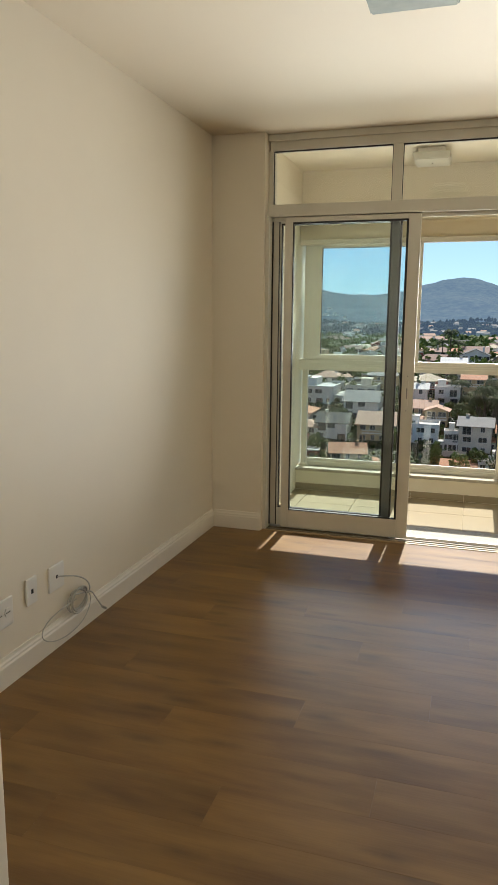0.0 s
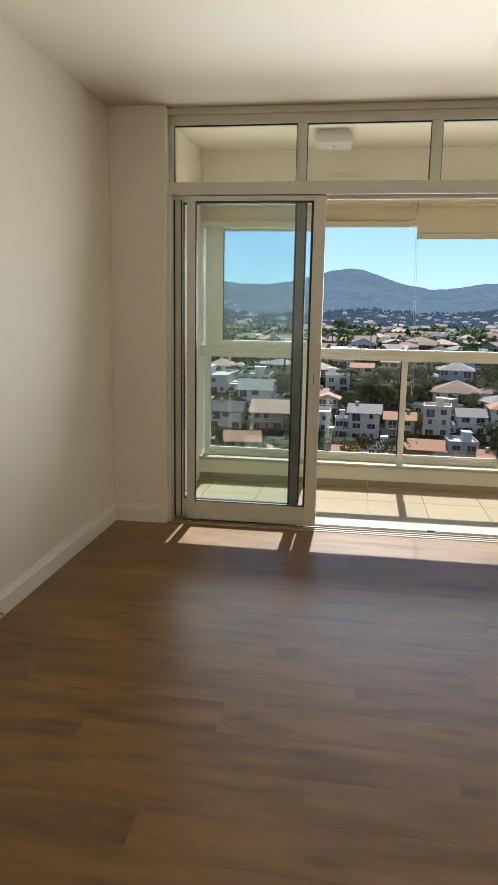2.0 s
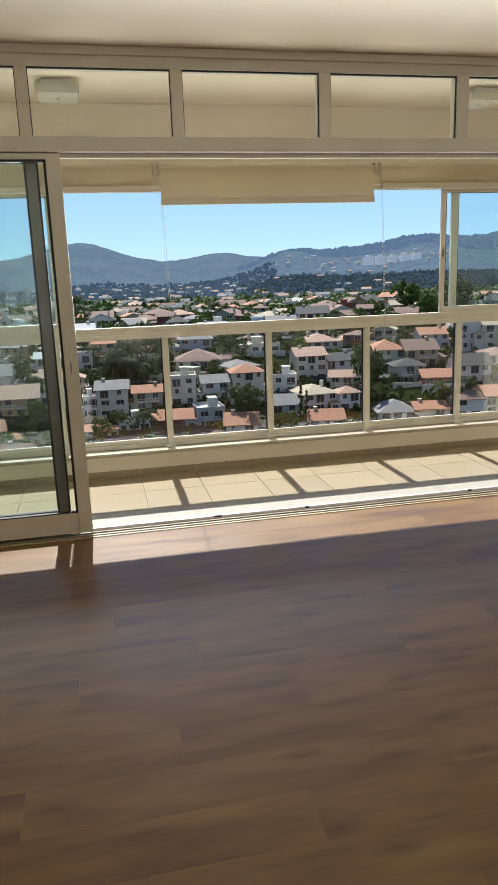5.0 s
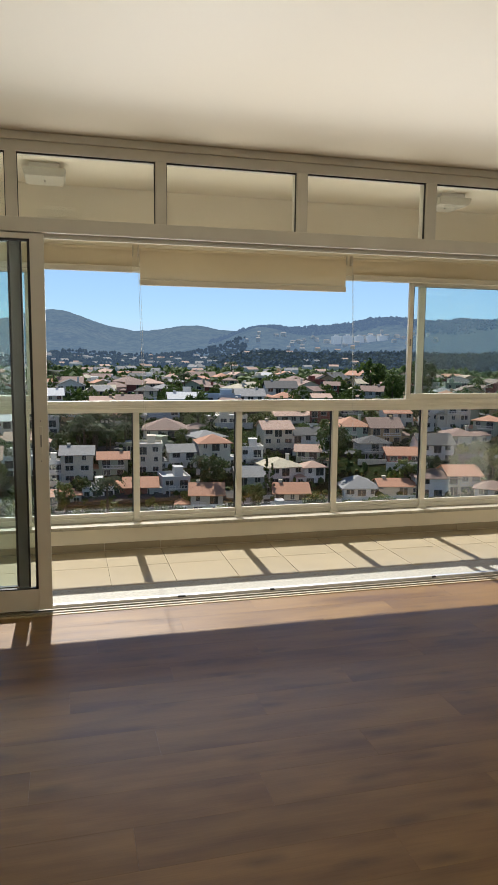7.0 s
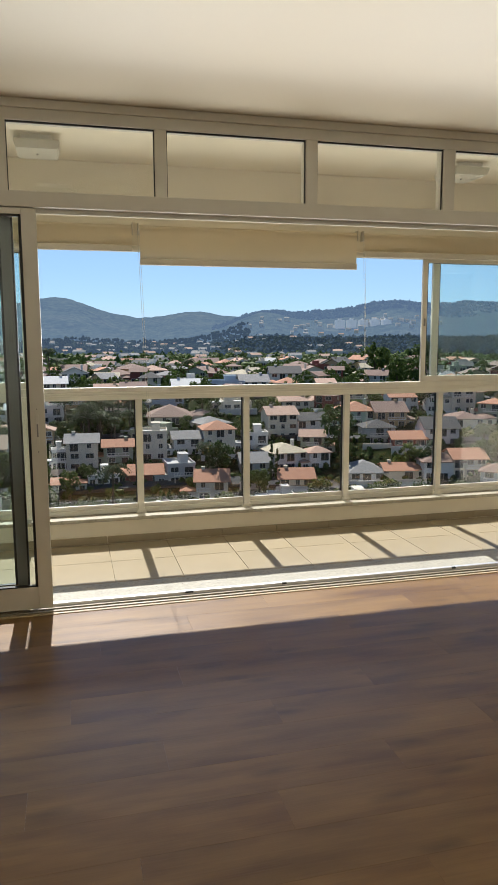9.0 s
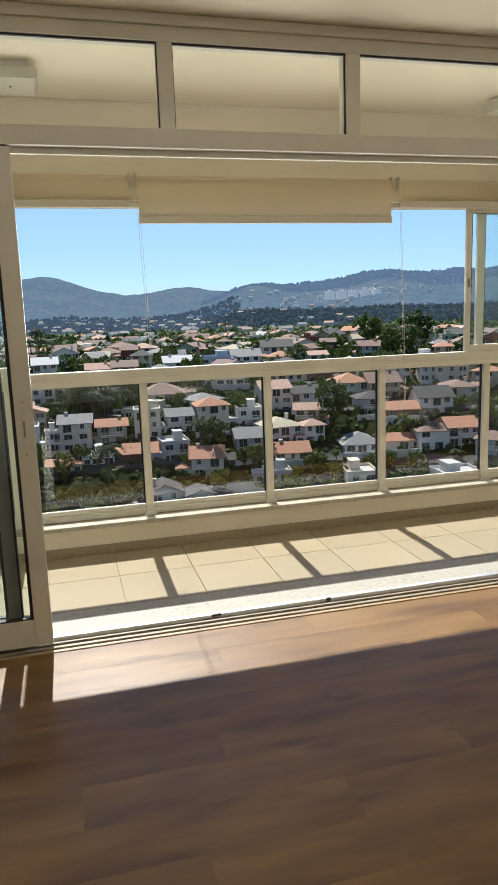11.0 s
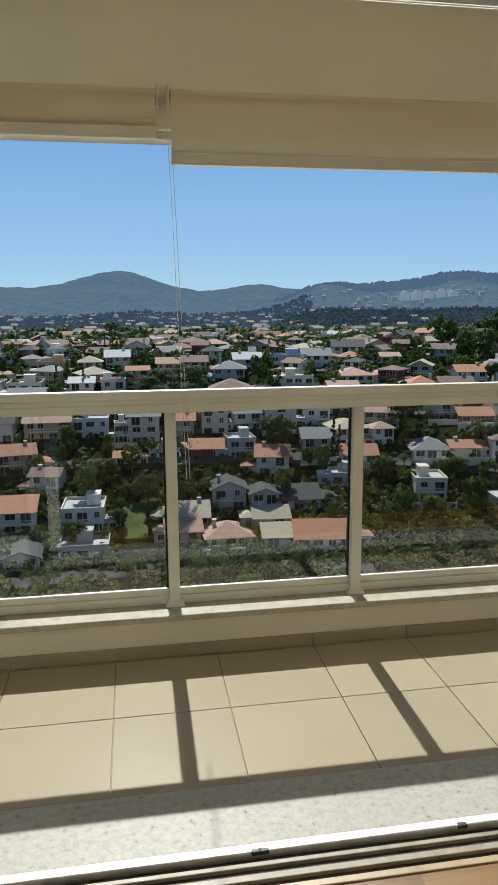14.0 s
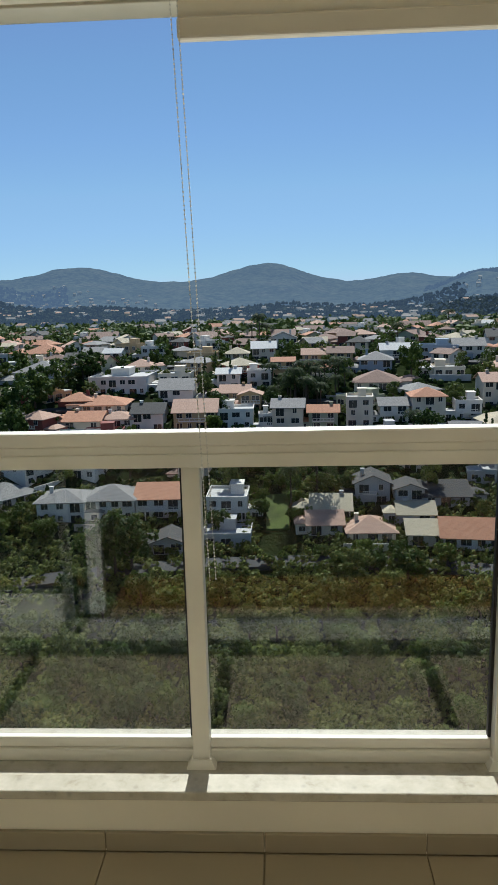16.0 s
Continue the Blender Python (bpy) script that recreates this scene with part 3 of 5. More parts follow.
def roller_blind(x0, x1, bottom, label, chain_x):
    """A nearly raised blind: tube on brackets, bulging cloth, bottom bar, bead chain."""
    b = thing("roller_blind", (x0 + x1) / 2, 1.19, 2.30, label, "blind", "balcony blinds")
    bm = bmesh.new()
    bmesh.ops.create_cone(bm, segments=20, radius1=0.027, radius2=0.027, depth=x1 - x0 - 0.02, cap_ends=True, matrix=Matrix.Translation(((x0 + x1) / 2, 1.194, 2.272)) @ Matrix.Rotation(radians(90), 4, "Y"))
    part("roller", bm, M_BLIND, b)
    bm = bmesh.new()
    n, k = 24, 8
    rows = []
    for j in range(k + 1):
        v = j / k
        z = 2.272 + (bottom + 0.03 - 2.272) * v
        rows.append([bm.verts.new((x0 + 0.01 + (x1 - x0 - 0.02) * i / n, 1.166 + 0.008 * v - 0.004 * math.sin(3.1 * v) + 0.0015 * math.sin(7 * i / n + 5 * v), z)) for i in range(n + 1)])
    for r0, r1 in zip(rows, rows[1:]):
        for i in range(n):
            bm.faces.new((r0[i], r0[i + 1], r1[i + 1], r1[i]))
    bmesh.ops.solidify(bm, geom=bm.faces[:], thickness=0.0015)
    part("cloth", bm, M_BLIND, b)
    part("bottom_bar", block((x0 + 0.008, x1 - 0.008, 1.156, 1.184, bottom, bottom + 0.045), bevel=0.006), M_BLINDBAR, b)
    for x in (x0 + 0.003, x1 - 0.003):
        part("bracket", block((x - 0.003, x + 0.003, 1.165, 1.2255, 2.235, 2.312), bevel=0.001), M_BLINDBAR, b)
    if chain_x:
        c = [(chain_x + s * 0.007 + 0.045 * v, 1.150 + 0.004 * s, 2.25 - 1.45 * v) for s in (-1, 1) for v in [q / 150 for q in range(151)]]
        ico = bmesh.new()
        for p in c:
            bmesh.ops.create_icosphere(ico, subdivisions=1, radius=0.0024, matrix=Matrix.Translation(p))
        ch = part("bead_chain", ico, M_BEAD, b, "looped white bead chain")
        for s in (-1, 1):
            tube("cord", [(chain_x + s * 0.007, 1.150 + 0.004 * s, 2.25), (chain_x + s * 0.007 + 0.045, 1.150 + 0.004 * s, 0.80)], 0.0006, M_BEAD, ch)
    return b


roller_blind(0.30, 1.995, 2.112, "beige fabric roller blind drawn fully up", 2.03)
roller_blind(2.030, 3.692, 2.022, "beige fabric roller blind hanging slightly lower", 3.735)
roller_blind(3.735, 6.02, 2.118, "beige fabric roller blind drawn fully up", None)


def ceiling_box_lamp(x0, x1, y0, y1, zc, label, tray=None):
    """A square plafond: thin metal plate, frosted glass tray with sloped sides, knob."""
    l = thing("ceiling_light", (x0 + x1) / 2, (y0 + y1) / 2, zc, label, "ceiling light", "ceiling lights")
    part("mounting_plate", block((x0 + 0.04, x1 - 0.04, y0 + 0.04, y1 - 0.04, zc - 0.035, zc - 0.0005), bevel=0.003), M_PLATE, l)
    bm = bmesh.new()
    vs = add_box(bm, x0, x1, y0, y1, zc - 0.085, zc - 0.036)
    for v in vs:
        if v.co.z < zc - 0.06:
            v.co.x = (x0 + x1) / 2 + (v.co.x - (x0 + x1) / 2) * 0.9
            v.co.y = (y0 + y1) / 2 + (v.co.y - (y0 + y1) / 2) * 0.9
    bmesh.ops.bevel(bm, geom=bm.edges[:], offset=0.006, segments=2, affect="EDGES")
    part("diffuser", bm, tray or M_FROST, l, "frosted square glass tray")
    bm = bmesh.new()
    bmesh.ops.create_uvsphere(bm, u_segments=10, v_segments=6, radius=0.007, matrix=Matrix.Translation(((x0 + x1) / 2, (y0 + y1) / 2, zc - 0.087)))
    part("knob", bm, M_METAL, l)


ceiling_box_lamp(1.25, 1.52, 0.60, 0.92, BCEIL, "square frosted glass ceiling light on the balcony")
ceiling_box_lamp(4.17, 4.44, 0.60, 0.92, BCEIL, "square frosted glass ceiling light on the balcony")
ceiling_box_lamp(1.29, 1.64, -2.28, -1.93, CEIL, "square greenish glass ceiling light in the room", M_GREYGLASS)


# wall plates and the coiled aerial cable
def wall_plate(y0, y1, z0, z1, label):
    w = thing("wall_socket", 0.0, (y0 + y1) / 2, (z0 + z1) / 2, label, "wall socket", "sockets on the wall")
    part("plate", block((0.0005, 0.011, y0, y1, z0, z1), bevel=0.004), M_PLATE, w)
    return w


s1 = wall_plate(-2.247, -2.127, 0.272, 0.392, "square white blanking plate with a cable outlet")
part("cable_hole", block((0.0108, 0.013, -2.196, -2.182, 0.327, 0.341), bevel=0.002), M_DARK, s1)
s2 = wall_plate(-2.415, -2.339, 0.278, 0.397, "narrow white plate with a data socket")
part("data_jack", block((0.0108, 0.013, -2.384, -2.370, 0.326, 0.346), bevel=0.001), M_DARK, s2)
part("module", block((0.0108, 0.0125, -2.366, -2.356, 0.326, 0.346), bevel=0.001), M_PLATE, s2)
s3 = wall_plate(-2.640, -2.510, 0.250, 0.370, "square white plate with two power sockets")
for yc in (-2.602, -2.550):
    bm = bmesh.new()
    bmesh.ops.create_cone(bm, segments=6, radius1=0.022, radius2=0.020, depth=0.004, cap_ends=True, matrix=Matrix.Translation((0.0125, yc, 0.312)) @ Matrix.Rotation(radians(90), 4, "Y"))
    o = part("outlet", bm, M_PLATE, s3)
    for k in (-1, 0, 1):
        part("pin_hole", block((0.0144, 0.0155, yc + k * 0.0095 - 0.0025, yc + k * 0.0095 + 0.0025, 0.3095, 0.3145)), M_DARK, o)
cable = thing("aerial_cable", 0.02, -2.02, 0.126, "coiled thin grey-white cable hanging from the wall plate", "cable")
lead = [(0.012, -2.189, 0.334), (0.05, -2.17, 0.338), (0.06, -2.08, 0.305), (0.045, -1.98, 0.245), (0.035, -1.94, 0.19)]
coil = []
for i in range(97):
    a = i / 96 * 6.4 * 2 * math.pi
    r = 0.074 + 0.013 * math.sin(i * 0.47)
    coil.append((0.03 + 0.008 * math.sin(i * 0.37), -2.045 + r * math.cos(a) * 1.05, 0.172 + r * math.sin(a) * 0.7 + 0.003 * math.sin(i)))
tail = [(0.03, -1.94, 0.18), (0.035, -1.91, 0.15), (0.04, -1.88, 0.10), (0.045, -1.85, 0.06)]
tube("cable", lead + coil + tail, 0.0036, M_CABLE, cable)
tube("loop", [(0.03, -2.06, 0.18), (0.03, -2.19, 0.185), (0.028, -2.31, 0.165), (0.026, -2.355, 0.12), (0.03, -2.30, 0.065), (0.035, -2.16, 0.035), (0.035, -2.02, 0.05), (0.03, -1.94, 0.10), (0.03, -1.93, 0.16), (0.03, -1.97, 0.19)], 0.0022, M_CABLE, cable, "thin single loop of wire")
tube("plug", [(0.045, -1.85, 0.06), (0.047, -1.82, 0.04)], 0.0065, M_METAL, cable, "dark metal plug")
tube("plug", [(0.03, -2.10, 0.185), (0.03, -2.15, 0.178)], 0.0055, M_CABLE, cable, "pale plastic plug")

# ---- land ----
EYE_Z = 1.45


def bell(v, c, s):
    return math.exp(-((v - c) / s) ** 2)


SLOPE = [(0, -62), (100, -60), (150, -50), (200, -32), (240, -23), (285, -17.5), (400, -15.5), (700, -14), (1300, -8), (1e5, -8)]


def land(az, d):
    """Height of the ground, az in degrees off the outward axis and d in metres."""
    for (d0, z0), (d1, z1) in zip(SLOPE, SLOPE[1:]):
        if d <= d1:
            z = z0 + (z1 - z0) * (d - d0) / (d1 - d0)
            break
    far = 1.3 + 1.9 * bell(az, -16.1, 4.0) + 0.5 * bell(az, -9.6, 3.8) + 1.9 * bell(az, -1.5, 4.7) + 0.72 * bell(az, 9.0, 2.9) + 0.9 * bell(az, -24.3, 5.0) + 0.6 * bell(az, 20, 9)
    near = 2.55 * bell(az, 15.3, 3.8) + 0.95 * bell(az, 20.2, 2.5) + 1.75 * bell(az, 25.2, 4.0) + 1.6 * bell(az, 31.7, 5.0) + 2.3 * bell(az, 38.7, 5.0) + 1.3 * bell(az, -23.5, 3.6)
    x, y = d * math.sin(radians(az)), d * math.cos(radians(az))
    if d > 600:
        rough = noise.noise((x / 260, y / 260, 0)) * 20 + noise.noise((x / 90, y / 90, 3)) * 9 + noise.noise((x / 38, y / 38, 7)) * 5
        rough -= 55 * abs(noise.noise((x / 300, y / 620, 11))) * (1 - bell(d, 2900, 330)) - 12 * (1 - bell(d, 2900, 330))
        z += max(0, 2900 * math.tan(radians(far)) + 8 + rough) * bell(d, 2900, 900)
        z += max(0, 1650 * math.tan(radians(near)) + 8 + rough * 0.6) * bell(d, 1650, 420)
        z += 2.5 * bell(d, 900, 160) * (0.3 + bell(az, 16, 5) + bell(az, 30, 9))
    else:
        z += noise.noise((x / 60, y / 60, 5)) * 1.2
    return z


def spot(az, el):
    """Where the line of sight at az, el from the balcony meets the ground."""
    k = math.tan(radians(el))
    d = 90.0
    while d < 2500 and EYE_Z + d * k > land(az, d):
        d += 1.0
    return d


def place(az, d):
    turned = radians(az + 0.35)
    return Vector((2.0 + d * math.sin(turned), d * math.cos(turned), land(az, d)))


def sheet(azs, ds):
    verts = [tuple(place(a, d)) for d in ds for a in azs]
    n = len(azs)
    return verts, [(j * n + i, j * n + i + 1, (j + 1) * n + i + 1, (j + 1) * n + i) for j in range(len(ds) - 1) for i in range(n - 1)]


def sheet_object(name, azs, ds, mat, label, category):
    me = bpy.data.meshes.new(name)
    v, f = sheet(azs, ds)
    me.from_pydata(v, [], [q[::-1] for q in f])
    me.polygons.foreach_set("use_smooth", [True] * len(f))
    me.materials.append(mat)
    return tagged(new(name, me), label, category, kind="structure")


AZ = [-180 + 6 * i for i in range(22)] + [-48 + 0.4 * i for i in range(260)] + [56 + 6 * i for i in range(21)] + [180]
near_d = [2.0, 40] + [80 * 1.035 ** i for i in range(75)]
CUT = near_d[-1]
sheet_object("ground", AZ, near_d, M_GROUND, "overgrown green and brown hillside under the town", "ground")
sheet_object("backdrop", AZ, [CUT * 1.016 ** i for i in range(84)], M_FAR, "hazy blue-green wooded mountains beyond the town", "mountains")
setting("tower_below", block((-0.27, 6.3, BACK - 0.15, 1.46, -66, -0.352)), M_TOWER, "plain rendered storeys of the tower under the flat", "building")

# ---- houses ----
SHARED = {}


def shared(key, make, mat):
    if key not in SHARED:
        SHARED[key] = mesh_of(key[0], make(), mat)
    return SHARED[key]


def window_bm(w, h):
    return block((-w / 2 - 0.12, w / 2 + 0.12, -0.12, 0.03, -0.10, -0.01), (-w / 2 - 0.05, w / 2 + 0.05, -0.06, 0.03, h - 0.01, h + 0.05), (-w / 2 - 0.05, -w / 2 + 0.02, -0.06, 0.03, 0, h), (w / 2 - 0.02, w / 2 + 0.05, -0.06, 0.03, 0, h), (-0.03, 0.03, -0.05, 0.03, 0, h))


def put_window(parent, w, h, m):
    o = part("window", shared(("window", w, h), lambda: window_bm(w, h), WALLS["white"]), None, parent, local=True)
    o.matrix_local = m
    part("pane", shared(("pane", w, h), lambda: block((-w / 2, w / 2, -0.012, 0.02, 0, h)), M_PANE), None, o, local=True)


def gable_bm(w, d, z, pitch, over=0.7, thick=0.16, along=True):
    """Two sloping slabs over a w by d plan; the ridge runs along x, or along y."""
    bm = bmesh.new()
    a, b = (w / 2 + over, d / 2) if along else (d / 2 + over, w / 2)
    rise = b * pitch
    e = over * pitch
    prof = [(-b - over, z - e), (0, z + rise), (b + over, z - e), (b + over, z - e + thick), (0, z + rise + thick), (-b - over, z - e + thick)]
    rings = [[bm.verts.new((s * a, q, h) if along else (-q, s * a, h)) for q, h in prof] for s in (-1, 1)]
    for i in range(6):
        bm.faces.new((rings[0][i], rings[0][(i + 1) % 6], rings[1][(i + 1) % 6], rings[1][i]))
    for r in rings:
        bm.faces.new((r[0], r[1], r[4], r[5]))
        bm.faces.new((r[1], r[2], r[3], r[4]))
    bmesh.ops.recalc_face_normals(bm, faces=bm.faces[:])
    return bm


def hip_bm(w, d, z, pitch, over=0.7, thick=0.18):
    bm = bmesh.new()
    a, b = w / 2 + over, d / 2 + over
    rise = min(a, b) * pitch
    rx, ry = max(0.15, a - min(a, b)), max(0.15, b - min(a, b))
    lo = [bm.verts.new((sx * a, sy * b, z - over * pitch)) for sx, sy in ((-1, -1), (1, -1), (1, 1), (-1, 1))]
    mid = [bm.verts.new((v.co.x, v.co.y, v.co.z + thick)) for v in lo]
    top = [bm.verts.new((sx * rx, sy * ry, z + rise)) for sx, sy in ((-1, -1), (1, -1), (1, 1), (-1, 1))]
    bm.faces.new(lo[::-1])
    for i in range(4):
        j = (i + 1) % 4
        bm.faces.new((lo[i], lo[j], mid[j], mid[i]))
        bm.faces.new((mid[i], mid[j], top[j], top[i]))
    bm.faces.new(top)
    bmesh.ops.recalc_face_normals(bm, faces=bm.faces[:])
    return bm


def body_bm(w, d, h, pitch, kind):
    bm = block((-w / 2, w / 2, -d / 2, d / 2, -5, h))
    if kind in ("gable", "front"):
        along = kind == "gable"
        b, a = (d / 2, w / 2) if along else (w / 2, d / 2)
        for s in (-1, 1):
            t = s * (a - 0.1)
            pts = [(-b, h), (b, h), (0, h + b * pitch)]
            v0 = [bm.verts.new((s * a, q, z) if along else (-q, s * a, z)) for q, z in pts]
            v1 = [bm.verts.new((t, q, z) if along else (-q, t, z)) for q, z in pts]
            bm.faces.new(v0)
            bm.faces.new(v1[::-1])
            for i in range(3):
                bm.faces.new((v0[i], v0[(i + 1) % 3], v1[(i + 1) % 3], v1[i]))
        bmesh.ops.recalc_face_normals(bm, faces=bm.faces[:])
    return bm


ROOF_WORD = {"orange": "orange clay tiled", "pink": "faded pink tiled", "brown": "brown tiled", "grey": "grey tiled", "dark": "charcoal tiled", "cream": "sandy lichen-stained", "white": "whitewashed"}
WALL_WORD = {"white": "white", "cream": "cream", "grey": "grey", "olive": "olive green", "red": "oxblood red", "ochre": "ochre", "blue": "blue-grey", "green": "pale green"}
TAKEN = []


def house(az, el, w, storeys, kind, roof, wall, turn=0.0, dist=None):
    rnd = random.Random(int((az * 131 + el * 977 + w * 17) * 10))
    d = dist or spot(az, el)
    p = place(az, d)
    depth = w * rnd.uniform(0.9, 1.25)
    h, pitch = 2.75 * storeys, rnd.uniform(0.32, 0.46) if kind != "hip" else rnd.uniform(0.30, 0.42)
    shape = {"gable": "gabled", "front": "gabled", "hip": "hipped", "flat": "flat"}[kind]
    word = f"{WALL_WORD[wall]} house of {('one storey', 'two storeys', 'three storeys')[storeys - 1]} with {shape} {ROOF_WORD[roof] if kind != 'flat' else 'concrete'} roof"
    ob = new("house")
    tagged(ob, word, "house", "houses of the hillside town")
    ob.matrix_basis = Matrix.Translation(p + Vector((0, depth / 2 * math.cos(radians(az)), -0.9 if storeys > 1 else 0.0))) @ Matrix.Rotation(radians(-az + turn), 4, "Z")
    TAKEN.append((p.x, p.y, w * 0.56))
    wm, rm = WALLS[wall], ROOFS[roof]
    part("wall", body_bm(w, depth, h, pitch, kind), wm, ob, local=True)
    if kind == "flat":
        q = 0.25
        part("roof", block((-w / 2 + q, w / 2 - q, -depth / 2 + q, depth / 2 - q, h - 0.05, h + 0.08)), WALLS["grey"], ob, "flat concrete roof deck", local=True)
        part("parapet", block((-w / 2 - 0.1, w / 2 + 0.1, -depth / 2 - 0.1, -depth / 2 + 0.12, h - 0.02, h + 0.75), (-w / 2 - 0.1, w / 2 + 0.1, depth / 2 - 0.12, depth / 2 + 0.1, h - 0.02, h + 0.75), (-w / 2 - 0.1, -w / 2 + 0.12, -depth / 2 + 0.12, depth / 2 - 0.12, h - 0.02, h + 0.75), (w / 2 - 0.12, w / 2 + 0.1, -depth / 2 + 0.12, depth / 2 - 0.12, h - 0.02, h + 0.75)), wm, ob, local=True)
        bx = rnd.uniform(-0.25, 0.25) * w
        part("stair_block", block((bx - w * 0.16, bx + w * 0.16, -0.05 * depth, 0.35 * depth, h, h + 2.4), (bx - w * 0.18, bx + w * 0.18, -0.07 * depth, 0.37 * depth, h + 2.4, h + 2.6)), wm, ob, local=True)
    else:
        part("roof", hip_bm(w, depth, h, pitch) if kind == "hip" else gable_bm(w, depth, h, pitch, along=kind == "gable"), rm, ob, local=True)
        if rnd.random() < 0.45:
            cx = rnd.choice((-0.28, 0.28)) * w
            top = h + depth / 2 * pitch + 0.6
            part("chimney", block((cx - 0.4, cx + 0.4, -0.3, 0.5, h, top), (cx - 0.52, cx + 0.52, -0.42, 0.62, top, top + 0.18)), wm, ob, local=True)
    # lower wing beside the house
    if rnd.random() < 0.72:
        s = rnd.choice((-1, 1))
        ww, wd, wh = w * rnd.uniform(0.35, 0.5), depth * 0.7, 2.85 * max(1, storeys - 1) - 0.1
        x0 = s * (w / 2 + ww / 2)
        part("wing_wall", block((x0 - ww / 2, x0 + ww / 2, -wd / 2 - 0.6, wd / 2 - 0.6, -5, wh)), wm, ob, local=True)
        o = part("wing_roof", hip_bm(ww, wd, wh, 0.38, 0.4) if kind != "flat" else block((-ww / 2 - 0.15, ww / 2 + 0.15, -wd / 2 - 0.15, wd / 2 + 0.15, wh, wh + 0.35)), rm if kind != "flat" else WALLS["grey"], ob, local=True)
        o.matrix_local = Matrix.Translation((x0, -0.6, 0))
        put_window(ob, 1.4, 1.2, Matrix.Translation((x0, -wd / 2 - 0.6, wh - 1.9)))
    n = max(2, int(w / 2.9))
    for s in range(storeys):
        door = rnd.randrange(n)
        for i in range(n):
            x = (i + 0.5) / n * w - w / 2 + rnd.uniform(-0.2, 0.2)
            if s == storeys - 1 and i == door or s == 0 and i == door:
                put_window(ob, 2.3, 2.15, Matrix.Translation((x, -depth / 2, s * 2.85 + 0.12)))
            elif rnd.random() < 0.88:
                ww2 = rnd.choice((1.1, 1.6, 2.2))
                put_window(ob, ww2, 1.35, Matrix.Translation((x, -depth / 2, s * 2.85 + 0.95)))
        for sgn in (-1, 1):
            if rnd.random() < 0.7:
                put_window(ob, 1.0, 1.2, Matrix.Translation((sgn * w / 2, rnd.uniform(-0.2, 0.2) * depth, s * 2.85 + 0.95)) @ Matrix.Rotation(radians(90 * sgn), 4, "Z"))
    if storeys > 1 and rnd.random() < 0.6:
        bw, z = w * rnd.uniform(0.35, 0.9), 2.85 * (storeys - 1)
        bx = rnd.uniform(-0.5, 0.5) * (w - bw)
        b = part("balcony", block((bx - bw / 2, bx + bw / 2, -depth / 2 - 1.4, -depth / 2 - 0.001, z - 0.2, z), bevel=0.02), wm, ob, local=True)
        part("balustrade", block((bx - bw / 2, bx + bw / 2, -depth / 2 - 1.4, -depth / 2 - 1.3, z, z + 0.35), (bx - bw / 2, bx + bw / 2, -depth / 2 - 1.4, -depth / 2 - 1.32, z + 0.85, z + 1.0), *[(bx - bw / 2 + bw * k / 6 - 0.07, bx - bw / 2 + bw * k / 6 + 0.07, -depth / 2 - 1.4, -depth / 2 - 1.3, z, z + 0.86) for k in range(7)]), WALLS["white"], b, local=True)
        for sx in (-1, 1):
            part("column", block((bx + sx * (bw / 2 - 0.2) - 0.12, bx + sx * (bw / 2 - 0.2) + 0.12, -depth / 2 - 1.38, -depth / 2 - 1.14, -4, z - 0.19)), wm, ob, local=True)
    if rnd.random() < 0.3:
        gy = -depth / 2 - rnd.uniform(3.0, 5.0)
        part("garden_wall", block((-w / 2 - 1.5, w / 2 + 1.5, gy - 0.1, gy + 0.1, -6, 1.2), bevel=0.03), WALLS[rnd.choice(("white", "cream", "grey"))], ob, "plain rendered garden wall", local=True)
    return ob


# houses of the hillside: direction, height of sight, width, storeys, roof, colours, turn
for a in ((-1.2, -12.3, 6.3, 1, "gable", "orange", "white", -4), (-1.5, -10.2, 4.6, 2, "flat", "white", "white", 0), (0.3, -10.3, 8.6, 3, "gable", "grey", "cream", -3),
          (3.2, -10.0, 8.2, 2, "gable", "orange", "olive", 0), (6.2, -9.7, 7.5, 3, "flat", "grey", "cream", 0), (8.9, -9.3, 8.1, 2, "gable", "grey", "white", 8),
          (11.6, -9.4, 9.1, 3, "hip", "orange", "cream", 10), (7.7, -6.9, 14.2, 1, "hip", "brown", "cream", 0), (5.5, -11.8, 8.7, 1, "gable", "orange", "red", 0),
          (8.3, -11.7, 7.5, 2, "flat", "grey", "grey", 10), (2.3, -11.9, 6.0, 1, "flat", "white", "white", 0), (7.5, -5.5, 11.0, 2, "hip", "grey", "blue", 0)):
    house(*a)
for a in ((17.2, -3.5, 13.7, 2, "gable", "dark", "white", 8), (19.5, -3.3, 11.1, 2, "front", "brown", "cream", 10), (21.3, -3.2, 6.7, 2, "gable", "brown", "red", 0),
          (17.8, -5.6, 13.0, 1, "hip", "pink", "cream", 12), (16.9, -8.0, 9.2, 3, "gable", "pink", "cream", 14), (19.3, -7.7, 10.4, 2, "gable", "dark", "white", 20),
          (14.7, -9.1, 7.2, 2, "flat", "grey", "white", 8), (17.4, -10.6, 10.4, 2, "hip", "cream", "white", 22), (20.0, -10.5, 6.0, 2, "hip", "pink", "white", 18),
          (18.3, -12.3, 9.2, 1, "gable", "orange", "cream", 8), (14.7, -11.5, 7.6, 2, "gable", "grey", "grey", 10), (23.3, -6.9, 11.4, 2, "hip", "orange", "green", 14)):
    house(*a)
